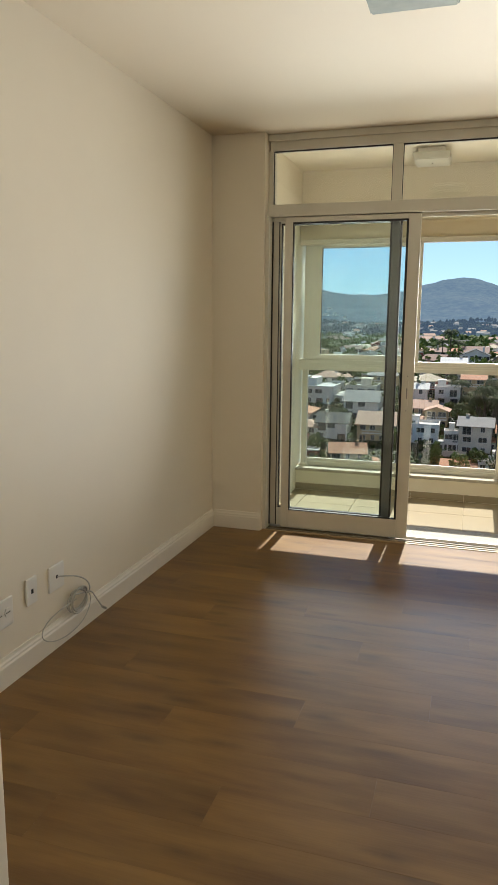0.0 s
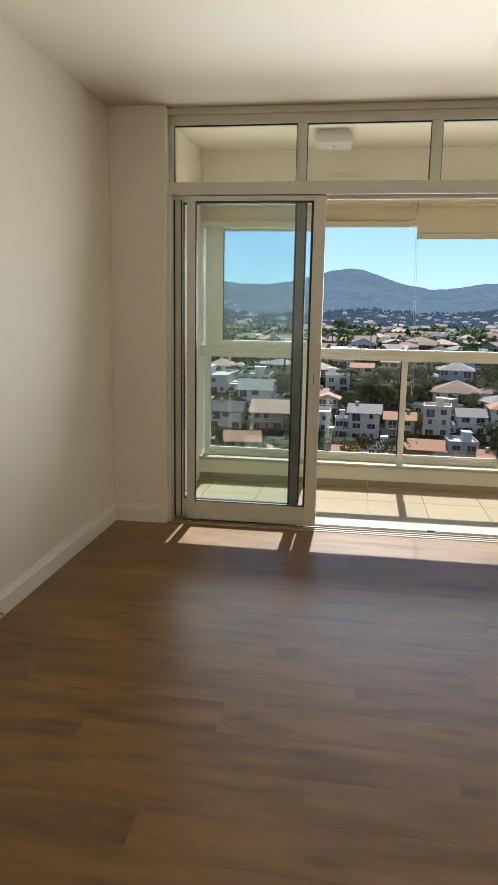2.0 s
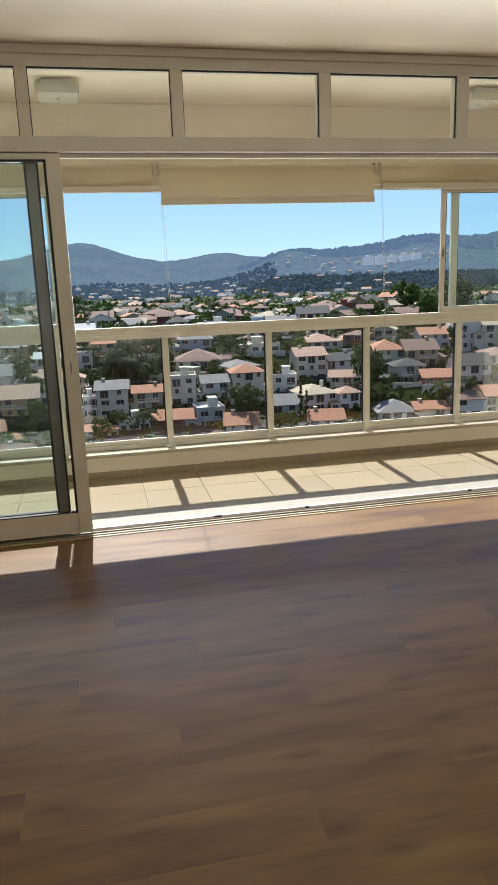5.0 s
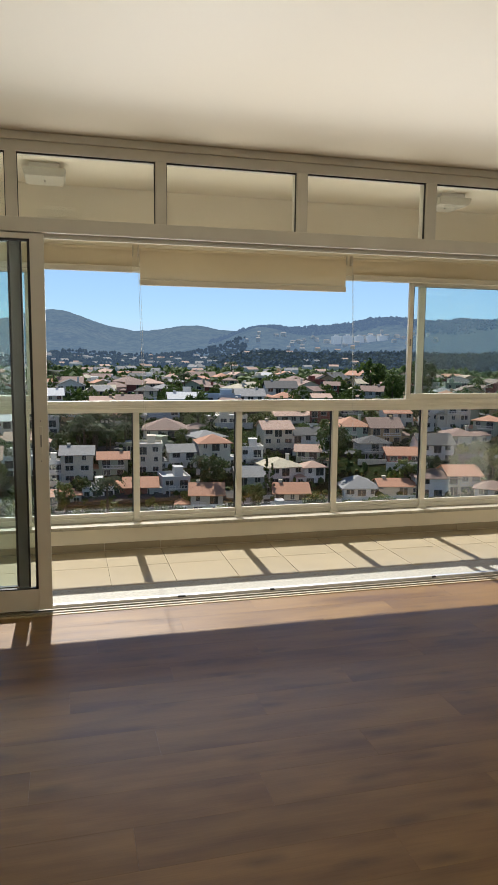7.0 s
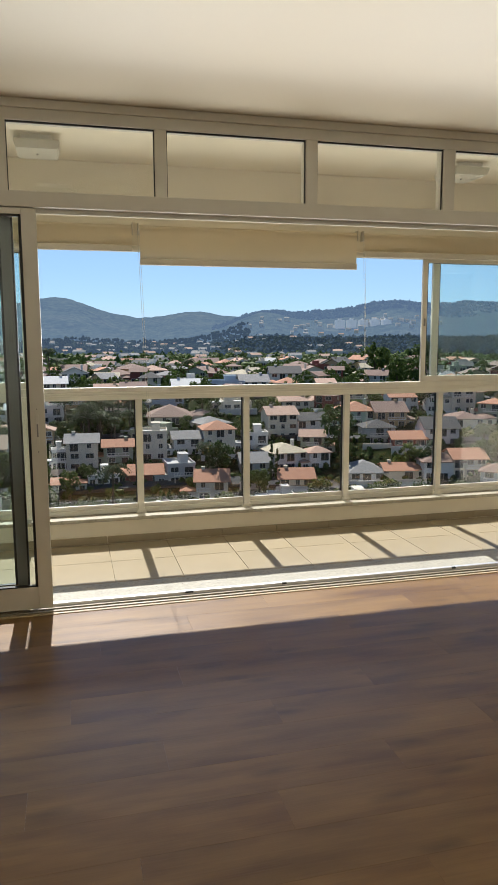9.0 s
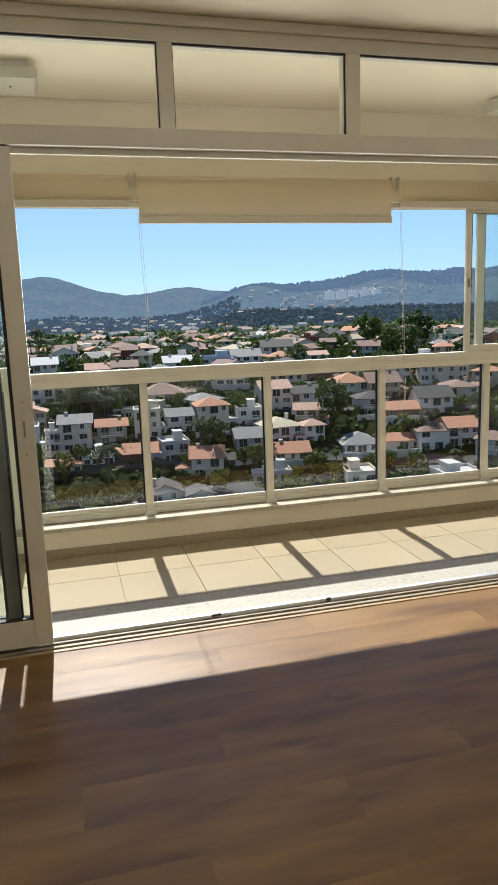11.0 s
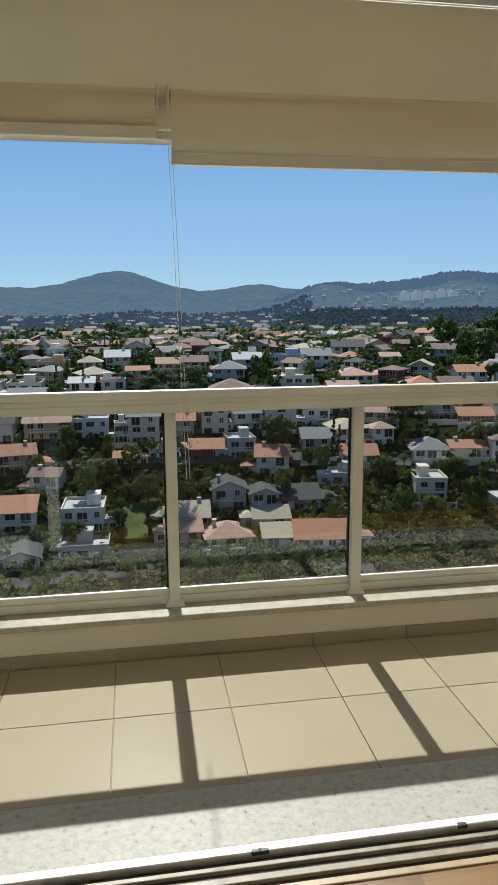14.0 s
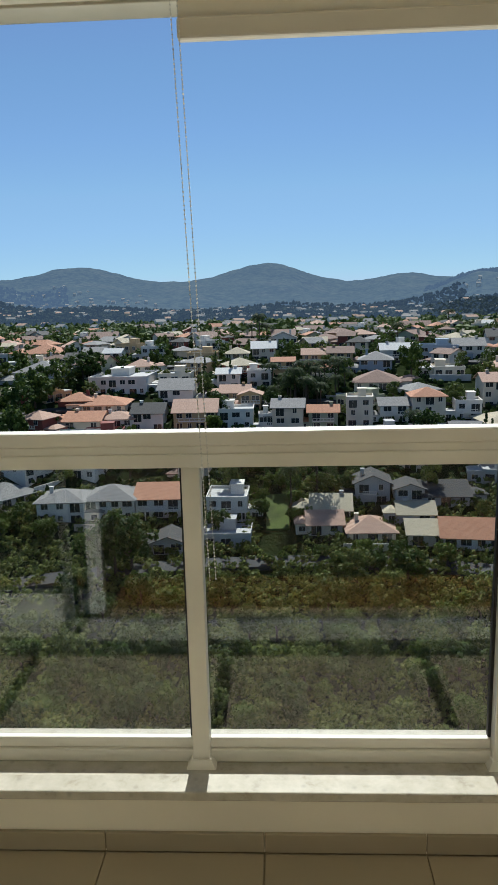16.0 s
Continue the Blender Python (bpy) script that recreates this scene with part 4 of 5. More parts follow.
for a in ((25.9, -6.9, 10.2, 2, "gable", "brown", "ochre", 16), (26.8, -5.6, 9.7, 2, "gable", "orange", "white", 16), (27.4, -8.7, 9.9, 1, "gable", "orange", "red", 16),
          (25.0, -8.3, 9.5, 2, "hip", "dark", "grey", 14), (24.2, -11.6, 10.1, 1, "hip", "grey", "white", 14), (26.8, -11.3, 8.4, 1, "gable", "orange", "cream", 16),
          (30.0, -8.2, 10.1, 2, "gable", "dark", "white", 18), (30.3, -11.0, 11.0, 2, "hip", "brown", "white", 18), (32.2, -10.6, 8.9, 2, "gable", "orange", "cream", 22),
          (29.7, -5.6, 9.3, 3, "flat", "white", "white", 18), (31.4, -5.6, 7.9, 3, "gable", "cream", "cream", 18), (32.0, -6.9, 9.5, 1, "hip", "brown", "cream", 20)):
    house(*a)
for a in ((-14.9, -16.6, 11.6, 2, "hip", "grey", "white", -12), (-18.8, -16.4, 10.8, 2, "hip", "grey", "white", -16), (-10.8, -16.8, 10.7, 2, "gable", "orange", "white", -10),
          (-10.2, -19.9, 7.0, 1, "front", "dark", "grey", -8), (-5.0, -17.2, 9.5, 2, "flat", "grey", "white", -6), (-5.1, -19.5, 10.6, 1, "flat", "grey", "grey", -6),
          (3.9, -17.5, 8.9, 1, "gable", "cream", "grey", 0), (7.3, -15.8, 8.1, 2, "front", "dark", "grey", 4), (10.3, -16.2, 6.6, 2, "front", "dark", "grey", 8),
          (13.2, -16.1, 10.3, 1, "gable", "dark", "grey", 12), (3.3, -18.7, 7.6, 1, "gable", "pink", "cream", 4), (7.2, -19.2, 10.2, 1, "hip", "pink", "cream", 8)):
    house(*a)
for a in ((10.9, -17.6, 7.8, 1, "gable", "cream", "grey", 8), (11.9, -19.1, 8.1, 1, "gable", "cream", "cream", 8), (15.6, -19.2, 12.3, 1, "gable", "orange", "white", 8),
          (-17.0, -7.8, 10.1, 1, "hip", "orange", "red", -16), (-14.8, -8.2, 12.8, 1, "hip", "orange", "cream", -14), (-11.3, -9.6, 8.8, 2, "gable", "dark", "white", -12),
          (-13.8, -9.5, 9.5, 1, "hip", "pink", "white", -14), (-16.5, -9.4, 10.3, 1, "gable", "orange", "cream", -18), (-7.5, -9.7, 12.2, 2, "gable", "pink", "ochre", -6),
          (-4.1, -9.8, 10.2, 2, "flat", "white", "white", -4), (-8.9, -7.7, 10.7, 2, "gable", "grey", "white", -10), (-9.0, -6.5, 10.5, 2, "flat", "cream", "cream", -8)):
    house(*a)
for a in ((-13.5, -6.6, 18.8, 2, "flat", "grey", "white", -14), (-13.8, -4.3, 6.7, 2, "gable", "white", "white", -20), (-15.3, -4.2, 7.9, 2, "gable", "grey", "grey", -10),
          (-10.7, -4.0, 8.7, 2, "flat", "white", "white", -8), (-11.8, -5.1, 9.7, 1, "hip", "pink", "white", -10), (-19.7, -5.7, 15.4, 2, "hip", "grey", "grey", -18),
          (-19.3, -3.7, 15.6, 1, "hip", "orange", "white", -16), (-14.6, -2.6, 14.5, 1, "gable", "brown", "white", -10), (-16.4, -2.5, 11.9, 1, "flat", "white", "white", -10),
          (-7.8, -2.7, 14.0, 1, "hip", "pink", "white", -6), (-5.2, -2.7, 15.3, 1, "hip", "pink", "cream", -4), (-3.9, -4.7, 8.7, 2, "hip", "cream", "cream", -4)):
    house(*a)
for a in ((-4.6, -6.5, 7.6, 2, "gable", "white", "white", -4), (-4.1, -7.6, 9.0, 1, "gable", "pink", "ochre", -4), (-1.7, -4.3, 9.0, 2, "gable", "white", "cream", 0),
          (-2.1, -6.4, 8.0, 2, "flat", "white", "white", 0), (-0.1, -5.5, 7.6, 2, "gable", "orange", "ochre", 0), (2.5, -4.5, 9.5, 1, "gable", "pink", "ochre", 0),
          (2.5, -3.5, 9.8, 1, "gable", "cream", "cream", 0), (4.6, -4.8, 9.0, 2, "gable", "brown", "ochre", 0), (9.0, -4.6, 11.1, 2, "gable", "white", "grey", 6),
          (12.4, -4.4, 13.5, 2, "flat", "grey", "blue", 4), (14.6, -4.3, 11.1, 2, "gable", "grey", "white", 8), (-0.1, -3.4, 11.7, 2, "front", "dark", "white", 0)):
    house(*a)
for a in ((2.1, -2.5, 15.6, 1, "gable", "brown", "ochre", 0), (6.2, -2.8, 14.2, 1, "hip", "pink", "cream", 0), (8.1, -2.4, 14.6, 1, "hip", "pink", "cream", 4),
          (13.2, -5.8, 10.0, 1, "flat", "grey", "cream", 6), (10.5, -2.3, 16.5, 1, "gable", "brown", "cream", 6), (15.6, -2.3, 9.1, 2, "gable", "white", "white", 8)):
    house(*a)
# the rest of the town, more scattered
rnd = random.Random(7)
tries = made = 0
while made < 212 and tries < 4000:
    tries += 1
    az, d = rnd.uniform(-26, 42), rnd.uniform(168, 480)
    p = place(az, d)
    w = rnd.uniform(6.5, 11)
    if any((p.x - x) ** 2 + (p.y - y) ** 2 < (r + w * 0.54) ** 2 for x, y, r in TAKEN) or (abs(az + 0.5) < 2.2 and d < 185):
        continue
    if abs(az - 2.2) < 3.4 and 205 < d < 238:
        continue
    made += 1
    house(az, 0, round(w, 1), rnd.choice((1, 1, 2, 2, 2)), rnd.choice(("gable", "gable", "front", "hip", "hip", "flat")), rnd.choice(("orange", "orange", "pink", "brown", "brown", "grey", "dark", "cream")),
          rnd.choice(("white", "white", "cream", "cream", "grey", "ochre", "ochre", "olive", "red")), rnd.uniform(-40, 40), d)

# pale apartment towers on the far hill
tower = None
for i in range(5):
    az = 21.2 + 0.91 * i
    p = place(az, 1290)
    m = Matrix.Translation((p.x, p.y, 17.5 + 0.5 * (i % 2))) @ Matrix.Rotation(radians(-az + 22), 4, "Z")
    if tower is None:
        tower = tagged(new("apartment_tower"), "pale slab apartment tower with rows of windows", "apartment building", "towers on the far hill")
        tower.matrix_basis = m
        part("wall", block((-7.6, 7.6, -6, 6, -30, 19.5), bevel=0.1), M_SLAB_GLOW, tower, local=True)
        part("roof", block((-3, 3, -3, 3, 19.5, 22), bevel=0.1), M_SLAB_DIM, tower, local=True)
        pane_mesh = mesh_of("window", block((-1.0, 1.0, -6.15, -5.9, 0, 1.2)), M_SLAB_DIM)
        for k in range(6):
            for c in (-5.2, -1.7, 1.7, 5.2):
                part("window", pane_mesh, None, tower, local=True).location = (c, 0, 1.4 + 3.0 * k)
    else:
        copy_thing(tower, m)

# lawn, streets
def strip(name, az0, az1, d0, d1, mat, label, category, lift=0.25):
    a = [az0 + (az1 - az0) * i / 12 for i in range(13)]
    dd = [d0 + (d1 - d0) * i / 6 for i in range(7)]
    v, f = sheet(a, dd)
    n = len(v)
    me = bpy.data.meshes.new(name)
    rim = list(range(13)) + [13 * j + 12 for j in range(1, 7)] + [78 + i for i in range(11, -1, -1)] + [13 * j for j in range(5, 0, -1)]
    me.from_pydata([(x, y, z + lift) for x, y, z in v] + [(x, y, z - 1.5) for x, y, z in v], [], [q[::-1] for q in f] + [(rim[i], rim[(i + 1) % len(rim)], rim[(i + 1) % len(rim)] + n, rim[i] + n) for i in range(len(rim))])
    me.materials.append(mat)
    return tagged(new(name, me), label, category, kind="structure")


strip("lawn", -1.7, 0.25, 153, 166, M_LAWN, "bright green mown garden lawn between houses", "lawn", 0.5)
for i, (a0, a1, d0, d1) in enumerate(((-30, 45, 182.5, 186.5), (-30, 45, 214, 217), (-30, 45, 262, 266), (-30, 45, 138, 142))):
    strip("road", a0, a1, d0, d1, M_STREET, "narrow grey asphalt street between the houses", "street", 0.8)

# ---- trees ----


def crown_mesh(name, rx, rz, clumps, leaves, size, mat, seed, cone=0.0):
    """Leaf quads in uneven clumps; cone pulls the top in."""
    r = random.Random(seed)
    verts, faces = [], []
    for _ in range(clumps):
        while True:
            p = Vector((r.uniform(-1, 1), r.uniform(-1, 1), r.uniform(-1, 1)))
            if 0.25 < p.length < 1:
                break
        k = 1 - cone * (p.z + 1) / 2
        c = Vector((p.x * rx * k, p.y * rx * k, p.z * rz))
        cr = r.uniform(0.16, 0.34) * rx * (1 - cone * 0.4)
        for _ in range(leaves):
            u = Vector((r.gauss(0, 1), r.gauss(0, 1), r.gauss(0, 1))).normalized()
            q = c + u * cr * r.uniform(0.55, 1.05)
            nrm = (u + Vector((r.uniform(-0.8, 0.8), r.uniform(-0.8, 0.8), r.uniform(-0.2, 1.0)))).normalized()
            t1 = nrm.orthogonal().normalized()
            t2 = nrm.cross(t1)
            s = size * r.uniform(0.6, 1.3)
            b = len(verts)
            verts += [tuple(q + t1 * s), tuple(q + t2 * s * 0.7), tuple(q - t1 * s), tuple(q - t2 * s * 0.7)]
            faces.append((b, b + 1, b + 2, b + 3))
    me = bpy.data.meshes.new(name)
    me.from_pydata(verts, [], faces)
    me.materials.append(mat)
    return me


def trunk_bm(h, r, limbs, seed):
    rr = random.Random(seed)
    bm = bmesh.new()

    def limb(a, b, r0, r1):
        v = Vector(b) - Vector(a)
        m = Matrix.Translation((Vector(a) + Vector(b)) / 2) @ v.to_track_quat("Z", "Y").to_matrix().to_4x4()
        bmesh.ops.create_cone(bm, segments=7, radius1=r0, radius2=r1, depth=v.length, cap_ends=True, matrix=m)
    limb((0, 0, -1.5), (0.1, 0, h * 0.55), r, r * 0.7)
    limb((0.1, 0, h * 0.53), (0.2, 0.1, h), r * 0.7, r * 0.25)
    for i in range(limbs):
        a = rr.uniform(0, 6.28)
        z = h * rr.uniform(0.45, 0.75)
        limb((0.1, 0, z), (math.cos(a) * h * 0.32, math.sin(a) * h * 0.32, z + h * 0.28), r * 0.4, r * 0.12)
    return bm


def broadleaf(seed, mat, rx, rz, h, label):
    t = tagged(new("tree"), label, "tree", "trees of the town")
    part("trunk", trunk_bm(h, 0.22 + 0.03 * rx, 5, seed), M_BARK, t, local=True)
    c = part("crown", crown_mesh("crown", rx, rz, 36, 36, 0.24 + 0.04 * rx, mat, seed), None, t, local=True)
    c.location = (0, 0, h + rz * 0.35)
    return t


def palm(seed, h, label):
    r = random.Random(seed)
    t = tagged(new("palm_tree"), label, "palm tree", "palms of the town")
    bm = bmesh.new()
    bmesh.ops.create_cone(bm, segments=8, radius1=0.26, radius2=0.15, depth=h + 1.5, cap_ends=True, matrix=Matrix.Translation((0, 0, h / 2 - 0.75)))
    part("trunk", bm, M_BARK, t, local=True)
    verts, faces = [], []
    for k in range(22):
        a = k * 2.4 + r.uniform(-0.2, 0.2)
        up = r.uniform(-0.3, 1.1)
        L = r.uniform(2.6, 3.4)
        o = Vector((math.cos(a), math.sin(a), 0))
        side = Vector((-o.y, o.x, 0))
        pts = [Vector((0, 0, h)) + o * L * s + Vector((0, 0, L * (up * s - (0.5 + 0.5 * up) * s * s * 1.3))) for s in [i / 9 for i in range(10)]]
        for i, p in enumerate(pts[:-1]):
            q = pts[i + 1]
            wd = 0.75 * math.sin(0.4 + 2.5 * (i + 0.5) / 9)
            for sg in (-1, 1):
                b = len(verts)
                verts += [tuple(p), tuple(p * 0.4 + q * 0.6), tuple(p * 0.3 + q * 0.7 + side * sg * wd + Vector((0, 0, -wd * 0.45))), tuple(p * 0.75 + q * 0.25 + side * sg * wd * 0.95 + Vector((0, 0, -wd * 0.5)))]
                faces.append((b, b + 1, b + 2, b + 3))
    me = bpy.data.meshes.new("fronds")
    me.from_pydata(verts, [], faces)
    me.materials.append(M_PALM)
    part("fronds", me, None, t, local=True)
    return t


def cypress(seed, label):
    t = tagged(new("cypress_tree"), label, "cypress", "cypresses of the town")
    bm = bmesh.new()
    bmesh.ops.create_cone(bm, segments=7, radius1=0.2, radius2=0.05, depth=9, cap_ends=True, matrix=Matrix.Translation((0, 0, 3)))
    part("trunk", bm, M_BARK, t, local=True)
    c = part("crown", crown_mesh("crown", 1.25, 4.6, 30, 34, 0.24, LEAF[0], seed, 0.85), None, t, local=True)
    c.location = (0, 0, 4.9)
    return t


PROTO = [broadleaf(1, LEAF[0], 3.4, 2.8, 4.0, "dense dark green broadleaf garden tree"), broadleaf(2, LEAF[1], 2.8, 2.2, 3.2, "rounded green broadleaf garden tree"),
         broadleaf(3, LEAF[2], 3.0, 3.2, 5.0, "tall olive green broadleaf tree"), broadleaf(4, LEAF[3], 2.4, 1.8, 2.6, "bright yellow-green garden tree"), broadleaf(5, LEAF[0], 4.2, 3.4, 5.5, "large dark green spreading tree")]
PALMS = [palm(1, 8.0, "tall palm tree with drooping fronds"), palm(2, 5.5, "short palm tree with drooping fronds")]
CYP = cypress(3, "slim dark green cypress tree")
USED = set()


def plant(proto, az, d, scale, dz=0.0):
    p = place(az, d)
    m = Matrix.Translation((p.x, p.y, p.z + dz - 0.2)) @ Matrix.Rotation(rnd.uniform(0, 6.28), 4, "Z")
    if proto.name not in USED:
        USED.add(proto.name)
        proto.matrix_basis = m @ Matrix.Scale(scale, 4)
        return
    c = copy_thing(proto, m)
    c.scale = (scale, scale, scale * rnd.uniform(0.85, 1.2))


rnd = random.Random(11)
for i in range(150):           # belt of trees on the steep bank below
    az = -28 + 70 * (i * 0.618034 % 1)
    d = rnd.uniform(92, 136 if abs(az + 0.5) > 2.4 else 124)
    plant(rnd.choice((PROTO[0], PROTO[1], PROTO[2], PROTO[2], PROTO[1])), az, d, rnd.uniform(0.6, 1.0))
for i in range(26):            # palm grove among the middle rows
    plant(rnd.choice(PALMS), 2.0 + rnd.uniform(-3.0, 3.0), rnd.uniform(210, 232), rnd.uniform(0.9, 1.3))
for az, d in ((-6.5, 232), (-4.4, 236), (-5.6, 240), (-13, 240), (16.4, 185), (15.9, 184)):
    plant(CYP, az, d, rnd.uniform(0.9, 1.3))
for az, d, s in ((12.8, 500, 1.6), (9.0, 300, 1.2), (-2.6, 330, 1.3), (-2.0, 335, 1.5), (-1.4, 332, 1.3), (33.0, 205, 1.2), (29.2, 196, 1.0), (2.6, 168, 1.5), (10.4, 188, 1.1)):
    plant(PALMS[0], az, d, s)
for az, d, s in ((-13.2, 139, 1.15), (-14.6, 138, 1.25), (-16.0, 138, 1.1), (-16.2, 243, 1.2), (-15.4, 246, 1.0), (10.1, 239, 1.0), (11.4, 186, 1.0), (25.7, 336, 1.1), (24.2, 330, 1.5), (28.2, 320, 1.75), (26.0, 300, 1.1), (27.6, 290, 1.2), (21.5, 205, 1.2), (-21.5, 205, 1.25), (-20, 215, 1.3), (-22, 190, 1.2), (-18.6, 225, 1.2)):
    plant(PROTO[4], az, d, s)
for az, d, k in ((-2.1, 158, 0.7), (-2.0, 163, 0.6), (0.7, 156, 0.65), (0.8, 162, 0.75), (0.6, 167, 0.8), (-0.6, 169, 0.7), (-1.5, 170, 0.6), (6.4, 141, 0.75), (9.4, 142, 0.7), (13.2, 141, 0.8), (3.0, 142, 0.6)):
    plant(PROTO[1], az, d, k)
plant(PALMS[0], 0.4, 160, 1.1)


def clear_spot(az, d):
    p = place(az, d)
    return not any((p.x - x) ** 2 + (p.y - y) ** 2 < (q * 0.95) ** 2 for x, y, q in TAKEN) and not (abs(az + 0.5) < 1.9 and d < 171)


count = 0
while count < 135:             # garden trees between the nearer houses
    az, d = rnd.uniform(-27, 42), rnd.uniform(152, 262)
    if clear_spot(az, d):
        count += 1
        plant(rnd.choice((PROTO[0], PROTO[1], PROTO[1], PROTO[2], PROTO[3], PALMS[1])), az, d, rnd.uniform(0.5, 0.95))
fills = [np.array([v.co for v in crown_mesh("crown", 2.6, 2.4, 22, 24, 0.34, LEAF[0], 80 + k).vertices]) for k in range(4)]
for nm, leaf_kind, want, label in (("street_trees", LEAF[0], 110, "dark green trees filling gardens between the houses"), ("bright_garden_trees", LEAF[1], 60, "sunlit green trees filling gardens between the houses")):
    cloud, count = [], 0
    while count < want:
        az, d = rnd.uniform(-27, 42), rnd.uniform(158, 300)
        if clear_spot(az, d):
            p = place(az, d)
            k = rnd.uniform(0.45, 0.95)
            cloud.append(fills[count % 4] * np.array((k, k, k * rnd.uniform(0.9, 1.7))) + np.array((p.x, p.y, p.z + 2.4 * k)))
            count += 1
    cloud = np.concatenate(cloud)
    me = bpy.data.meshes.new(nm)
    me.from_pydata(cloud.tolist(), [], np.arange(len(cloud)).reshape(-1, 4).tolist())
    me.materials.append(leaf_kind)
    tagged(new(nm, me), label, "trees", kind="stuff")
rough = [crown_mesh("crown", 2.9, 2.5, 16, 22, 0.42, LEAF[0], 40 + k) for k in range(3)]
shapes = [np.array([v.co for v in me.vertices]) for me in rough]
cloud, quads, base = [], [], 0
count = 0
while count < 680:             # further garden trees
    az, d = rnd.uniform(-27, 43), rnd.uniform(255, 520)
    if clear_spot(az, d):
        p = place(az, d)
        pts = shapes[count % 3] * rnd.uniform(0.6, 1.25) + np.array((p.x, p.y, p.z + rnd.uniform(2.2, 4.0)))
        cloud.append(pts)
        quads += [(base + i, base + i + 1, base + i + 2, base + i + 3) for i in range(0, len(pts), 4)]
        base += len(pts)
        count += 1
me = bpy.data.meshes.new("garden_trees")
me.from_pydata(np.concatenate(cloud).tolist(), [], quads)
me.materials.append(LEAF[0])
tagged(new("garden_trees", me), "dark green garden trees crowding between further houses", "trees", kind="stuff")


# far woods and the far town: too many to count
def woods(name, n, az_r, d_r, size, mat, label, seed, keep=None):
    r = random.Random(seed)
    bmv, bmf = [], []
    ico = bmesh.new()
    bmesh.ops.create_icosphere(ico, subdivisions=1, radius=1)
    iv = [v.co.copy() for v in ico.verts]
    jf = [tuple(v.index for v in f.verts) for f in ico.faces]
    ico.free()
    for _ in range(n):
        az, d = r.uniform(*az_r), r.uniform(*d_r)
        if keep and r.random() > keep(az, d):
            continue
        p = place(az, d)
        s = size * r.uniform(0.6, 1.4)
        b = len(bmv)
        for v in iv:
            k = s * r.uniform(0.6, 1.2)
            bmv.append((p.x + v.x * k, p.y + v.y * k, p.z + s * 0.6 + v.z * k * r.uniform(0.8, 1.3)))
        bmf += [tuple(b + i for i in f) for f in jf]
    me = bpy.data.meshes.new(name)
    me.from_pydata(bmv, [], bmf)
    me.materials.append(mat)
    return tagged(new(name, me), label, "woods", kind="stuff")


woods("town_woods", 6500, (-30, 45), (400, 690), 2.6, LEAF[1], "green distant treetops among the far houses", 5)
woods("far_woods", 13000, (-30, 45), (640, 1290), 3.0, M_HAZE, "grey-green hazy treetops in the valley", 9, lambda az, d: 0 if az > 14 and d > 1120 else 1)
woods("garden_shrubs", 5000, (-28, 43), (168, 420), 0.9, LEAF[0], "low green shrubs filling gardens between houses", 6)
tufts = [np.array([v.co for v in crown_mesh("tuft", 1.7, 1.1, 7, 14, 0.30, LEAF[2], 60 + k).vertices]) for k in range(4)]
r = random.Random(31)
cloud = []
for i in range(3600):
    az, d = r.uniform(-28, 43), r.uniform(88, 172)
    if abs(az + 0.5) < 1.9 and d > 144:
        continue
    p = place(az, d)
    cloud.append(tufts[i % 4] * r.uniform(0.6, 1.5) + np.array((p.x, p.y, p.z + 0.7)))
cloud = np.concatenate(cloud)
me = bpy.data.meshes.new("bank_shrubs")
me.from_pydata(cloud.tolist(), [], np.arange(len(cloud)).reshape(-1, 4).tolist())
me.materials.append(LEAF[2])
tagged(new("bank_shrubs", me), "olive green leafy scrub covering the steep bank", "shrubs", kind="stuff")
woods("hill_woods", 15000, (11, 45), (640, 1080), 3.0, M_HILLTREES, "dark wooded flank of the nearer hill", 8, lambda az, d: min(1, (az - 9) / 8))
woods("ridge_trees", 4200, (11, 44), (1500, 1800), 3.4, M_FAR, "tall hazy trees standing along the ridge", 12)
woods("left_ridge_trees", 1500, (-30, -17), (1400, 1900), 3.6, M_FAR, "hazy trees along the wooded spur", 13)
r = random.Random(21)
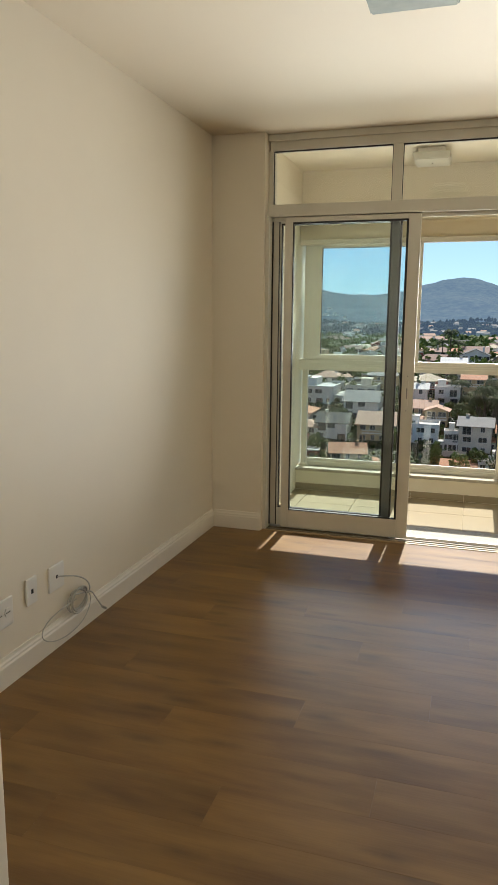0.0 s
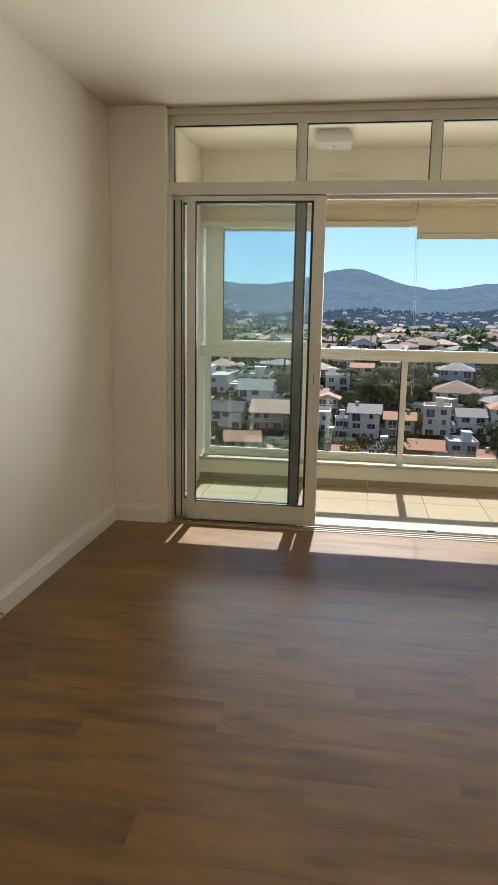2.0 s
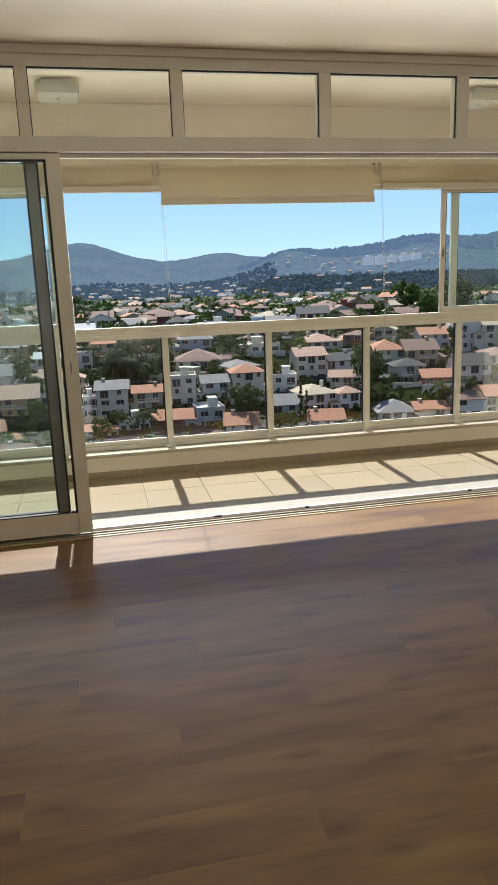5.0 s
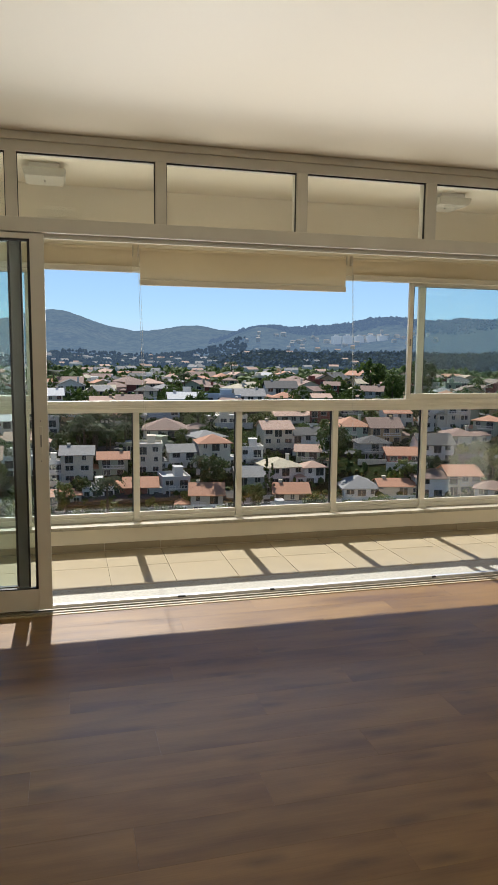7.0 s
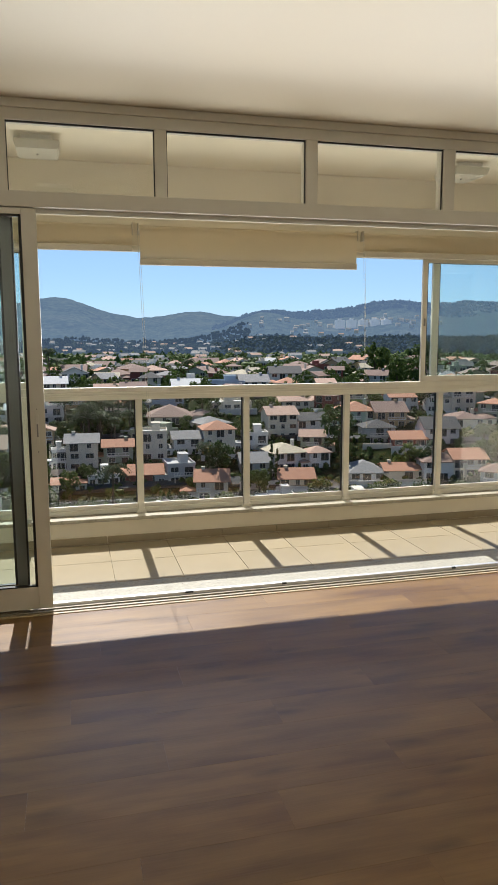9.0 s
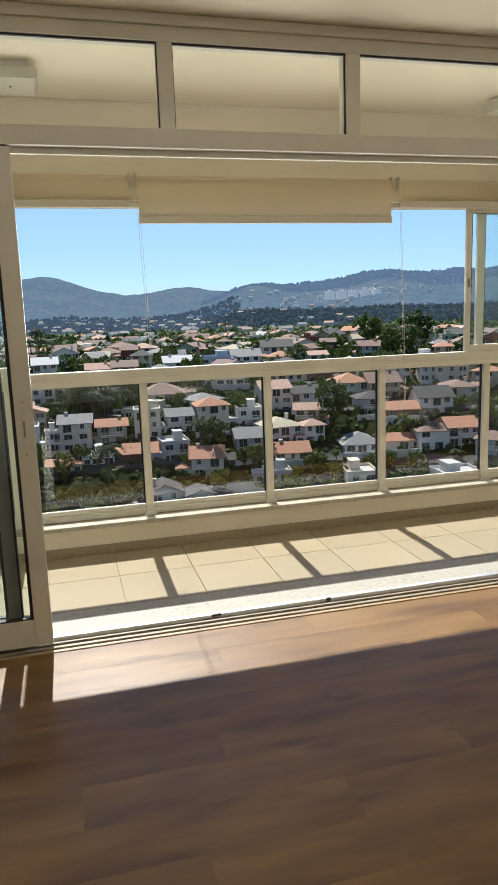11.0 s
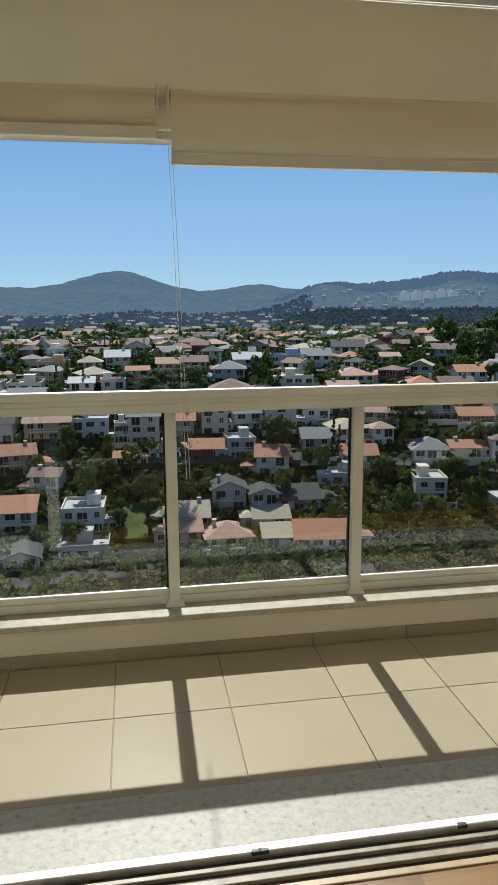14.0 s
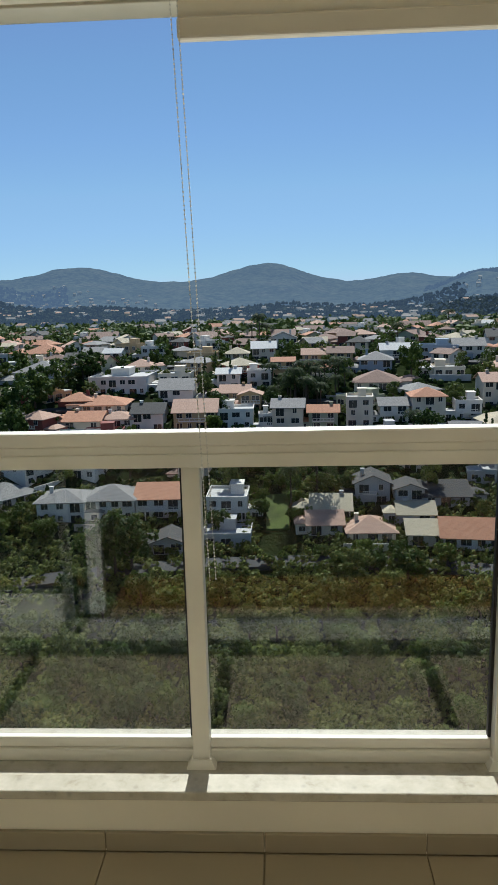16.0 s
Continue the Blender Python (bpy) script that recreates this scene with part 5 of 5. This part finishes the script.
for nm, key, count, az_r, d_r in (("far_white_houses", "white", 150, (-28, 20), (480, 1240)), ("far_cream_houses", "cream", 70, (-28, 24), (480, 1240)), ("hill_white_houses", "white", 34, (14, 29), (1230, 1420)), ("spur_white_houses", "white", 60, (-24, -10), (1250, 2000))):
    vs, fs = [], []
    for _ in range(count):
        az, d = r.uniform(*az_r), d_r[0] + (d_r[1] - d_r[0]) * r.random() ** 1.3
        p = place(az, d)
        w, dp, h = r.uniform(2.2, 4.8), r.uniform(2.5, 4), r.uniform(3, 6.5)
        b = len(vs)
        c, s = math.cos(r.uniform(-0.5, 0.5)), math.sin(r.uniform(-0.5, 0.5))
        prof = [(-dp, -2), (dp, -2), (dp, h), (0, h + 1.6), (-dp, h)]
        for sx in (-1, 1):
            vs += [(p.x + sx * w * c - q * s, p.y + sx * w * s + q * c, p.z + z) for q, z in prof]
        fs += [(b + i, b + (i + 1) % 5, b + 5 + (i + 1) % 5, b + 5 + i) for i in range(5)] + [(b, b + 4, b + 3, b + 2, b + 1), (b + 5, b + 6, b + 7, b + 8, b + 9)]
    me = bpy.data.meshes.new(nm)
    me.from_pydata(vs, [], fs)
    me.materials.append(WALLS[key])
    me.materials.append(ROOFS["pink" if key == "cream" else "grey"])
    for i, pl in enumerate(me.polygons):
        pl.material_index = 1 if i % 7 in (2, 3) else 0
    tagged(new(nm, me), f"tiny distant {key} houses across the valley", "distant houses", kind="stuff")

# ---- laid pieces: planks, tiles ----
PW, PL, GAP = 0.197, 1.285, 0.0002


def plank_mesh(length):
    bm = block((0, length - GAP, 0, PW - GAP, -0.0115, 0.0), bevel=0.0)
    top = [e for e in bm.edges if all(v.co.z > -0.001 for v in e.verts)]
    bmesh.ops.bevel(bm, geom=top, offset=0.00025, segments=1, affect="EDGES")
    return mesh_of("plank", bm, M_WOOD)


floor = bpy.data.objects["floor"]
cache = {}
y = -0.131 - PW
row = 0
while y > BACK - PW:
    x = -PL * ((row * 0.37) % 1)
    while x < RIGHT:
        a, b = max(0.0, x), min(RIGHT, x + PL)
        L = round(b - a, 3)
        if L > 0.03:
            if L not in cache:
                cache[L] = plank_mesh(L)
            o = new("plank", cache[L])
            o.parent = floor
            o.location = (a, y, 0.0)
        x += PL
    y -= PW
    row += 1

TS = 0.435
slab = bpy.data.objects["balcony_slab"]
tcache = {}


def tile_piece(name, x0, x1, y0, y1, z0, z1, parent, upright=False):
    key = (round(x1 - x0, 3), round(y1 - y0, 3), round(z1 - z0, 3))
    if key not in tcache:
        bm = block((0, key[0], 0, key[1], 0, key[2]))
        bmesh.ops.bevel(bm, geom=[e for e in bm.edges if all(v.co.z > key[2] - 0.001 for v in e.verts)], offset=0.0015, segments=1, affect="EDGES")
        tcache[key] = mesh_of(name, bm, M_TILE)
    o = new(name, tcache[key])
    o.parent = parent
    o.matrix_parent_inverse = parent.matrix_basis.inverted()
    o.location = (x0, y0, z0)


cuts_x = [BX0] + [2.186 + TS * k for k in range(-4, 9)] + [BX1]
cuts_y = [0.307, 0.748, BFACE - 0.001]
g = 0.003
for a, b in zip(cuts_x, cuts_x[1:]):
    if b - a < 0.02:
        continue
    for c, d in zip(cuts_y, cuts_y[1:]):
        tile_piece("tile", a + g / 2, b - g / 2, c + g / 2, d - g / 2, -0.0079, 0.0, slab)
    tile_piece("skirting_tile", a + g / 2, b - g / 2, BFACE, BFACE + 0.0115, 0.001, 0.056, skirt)
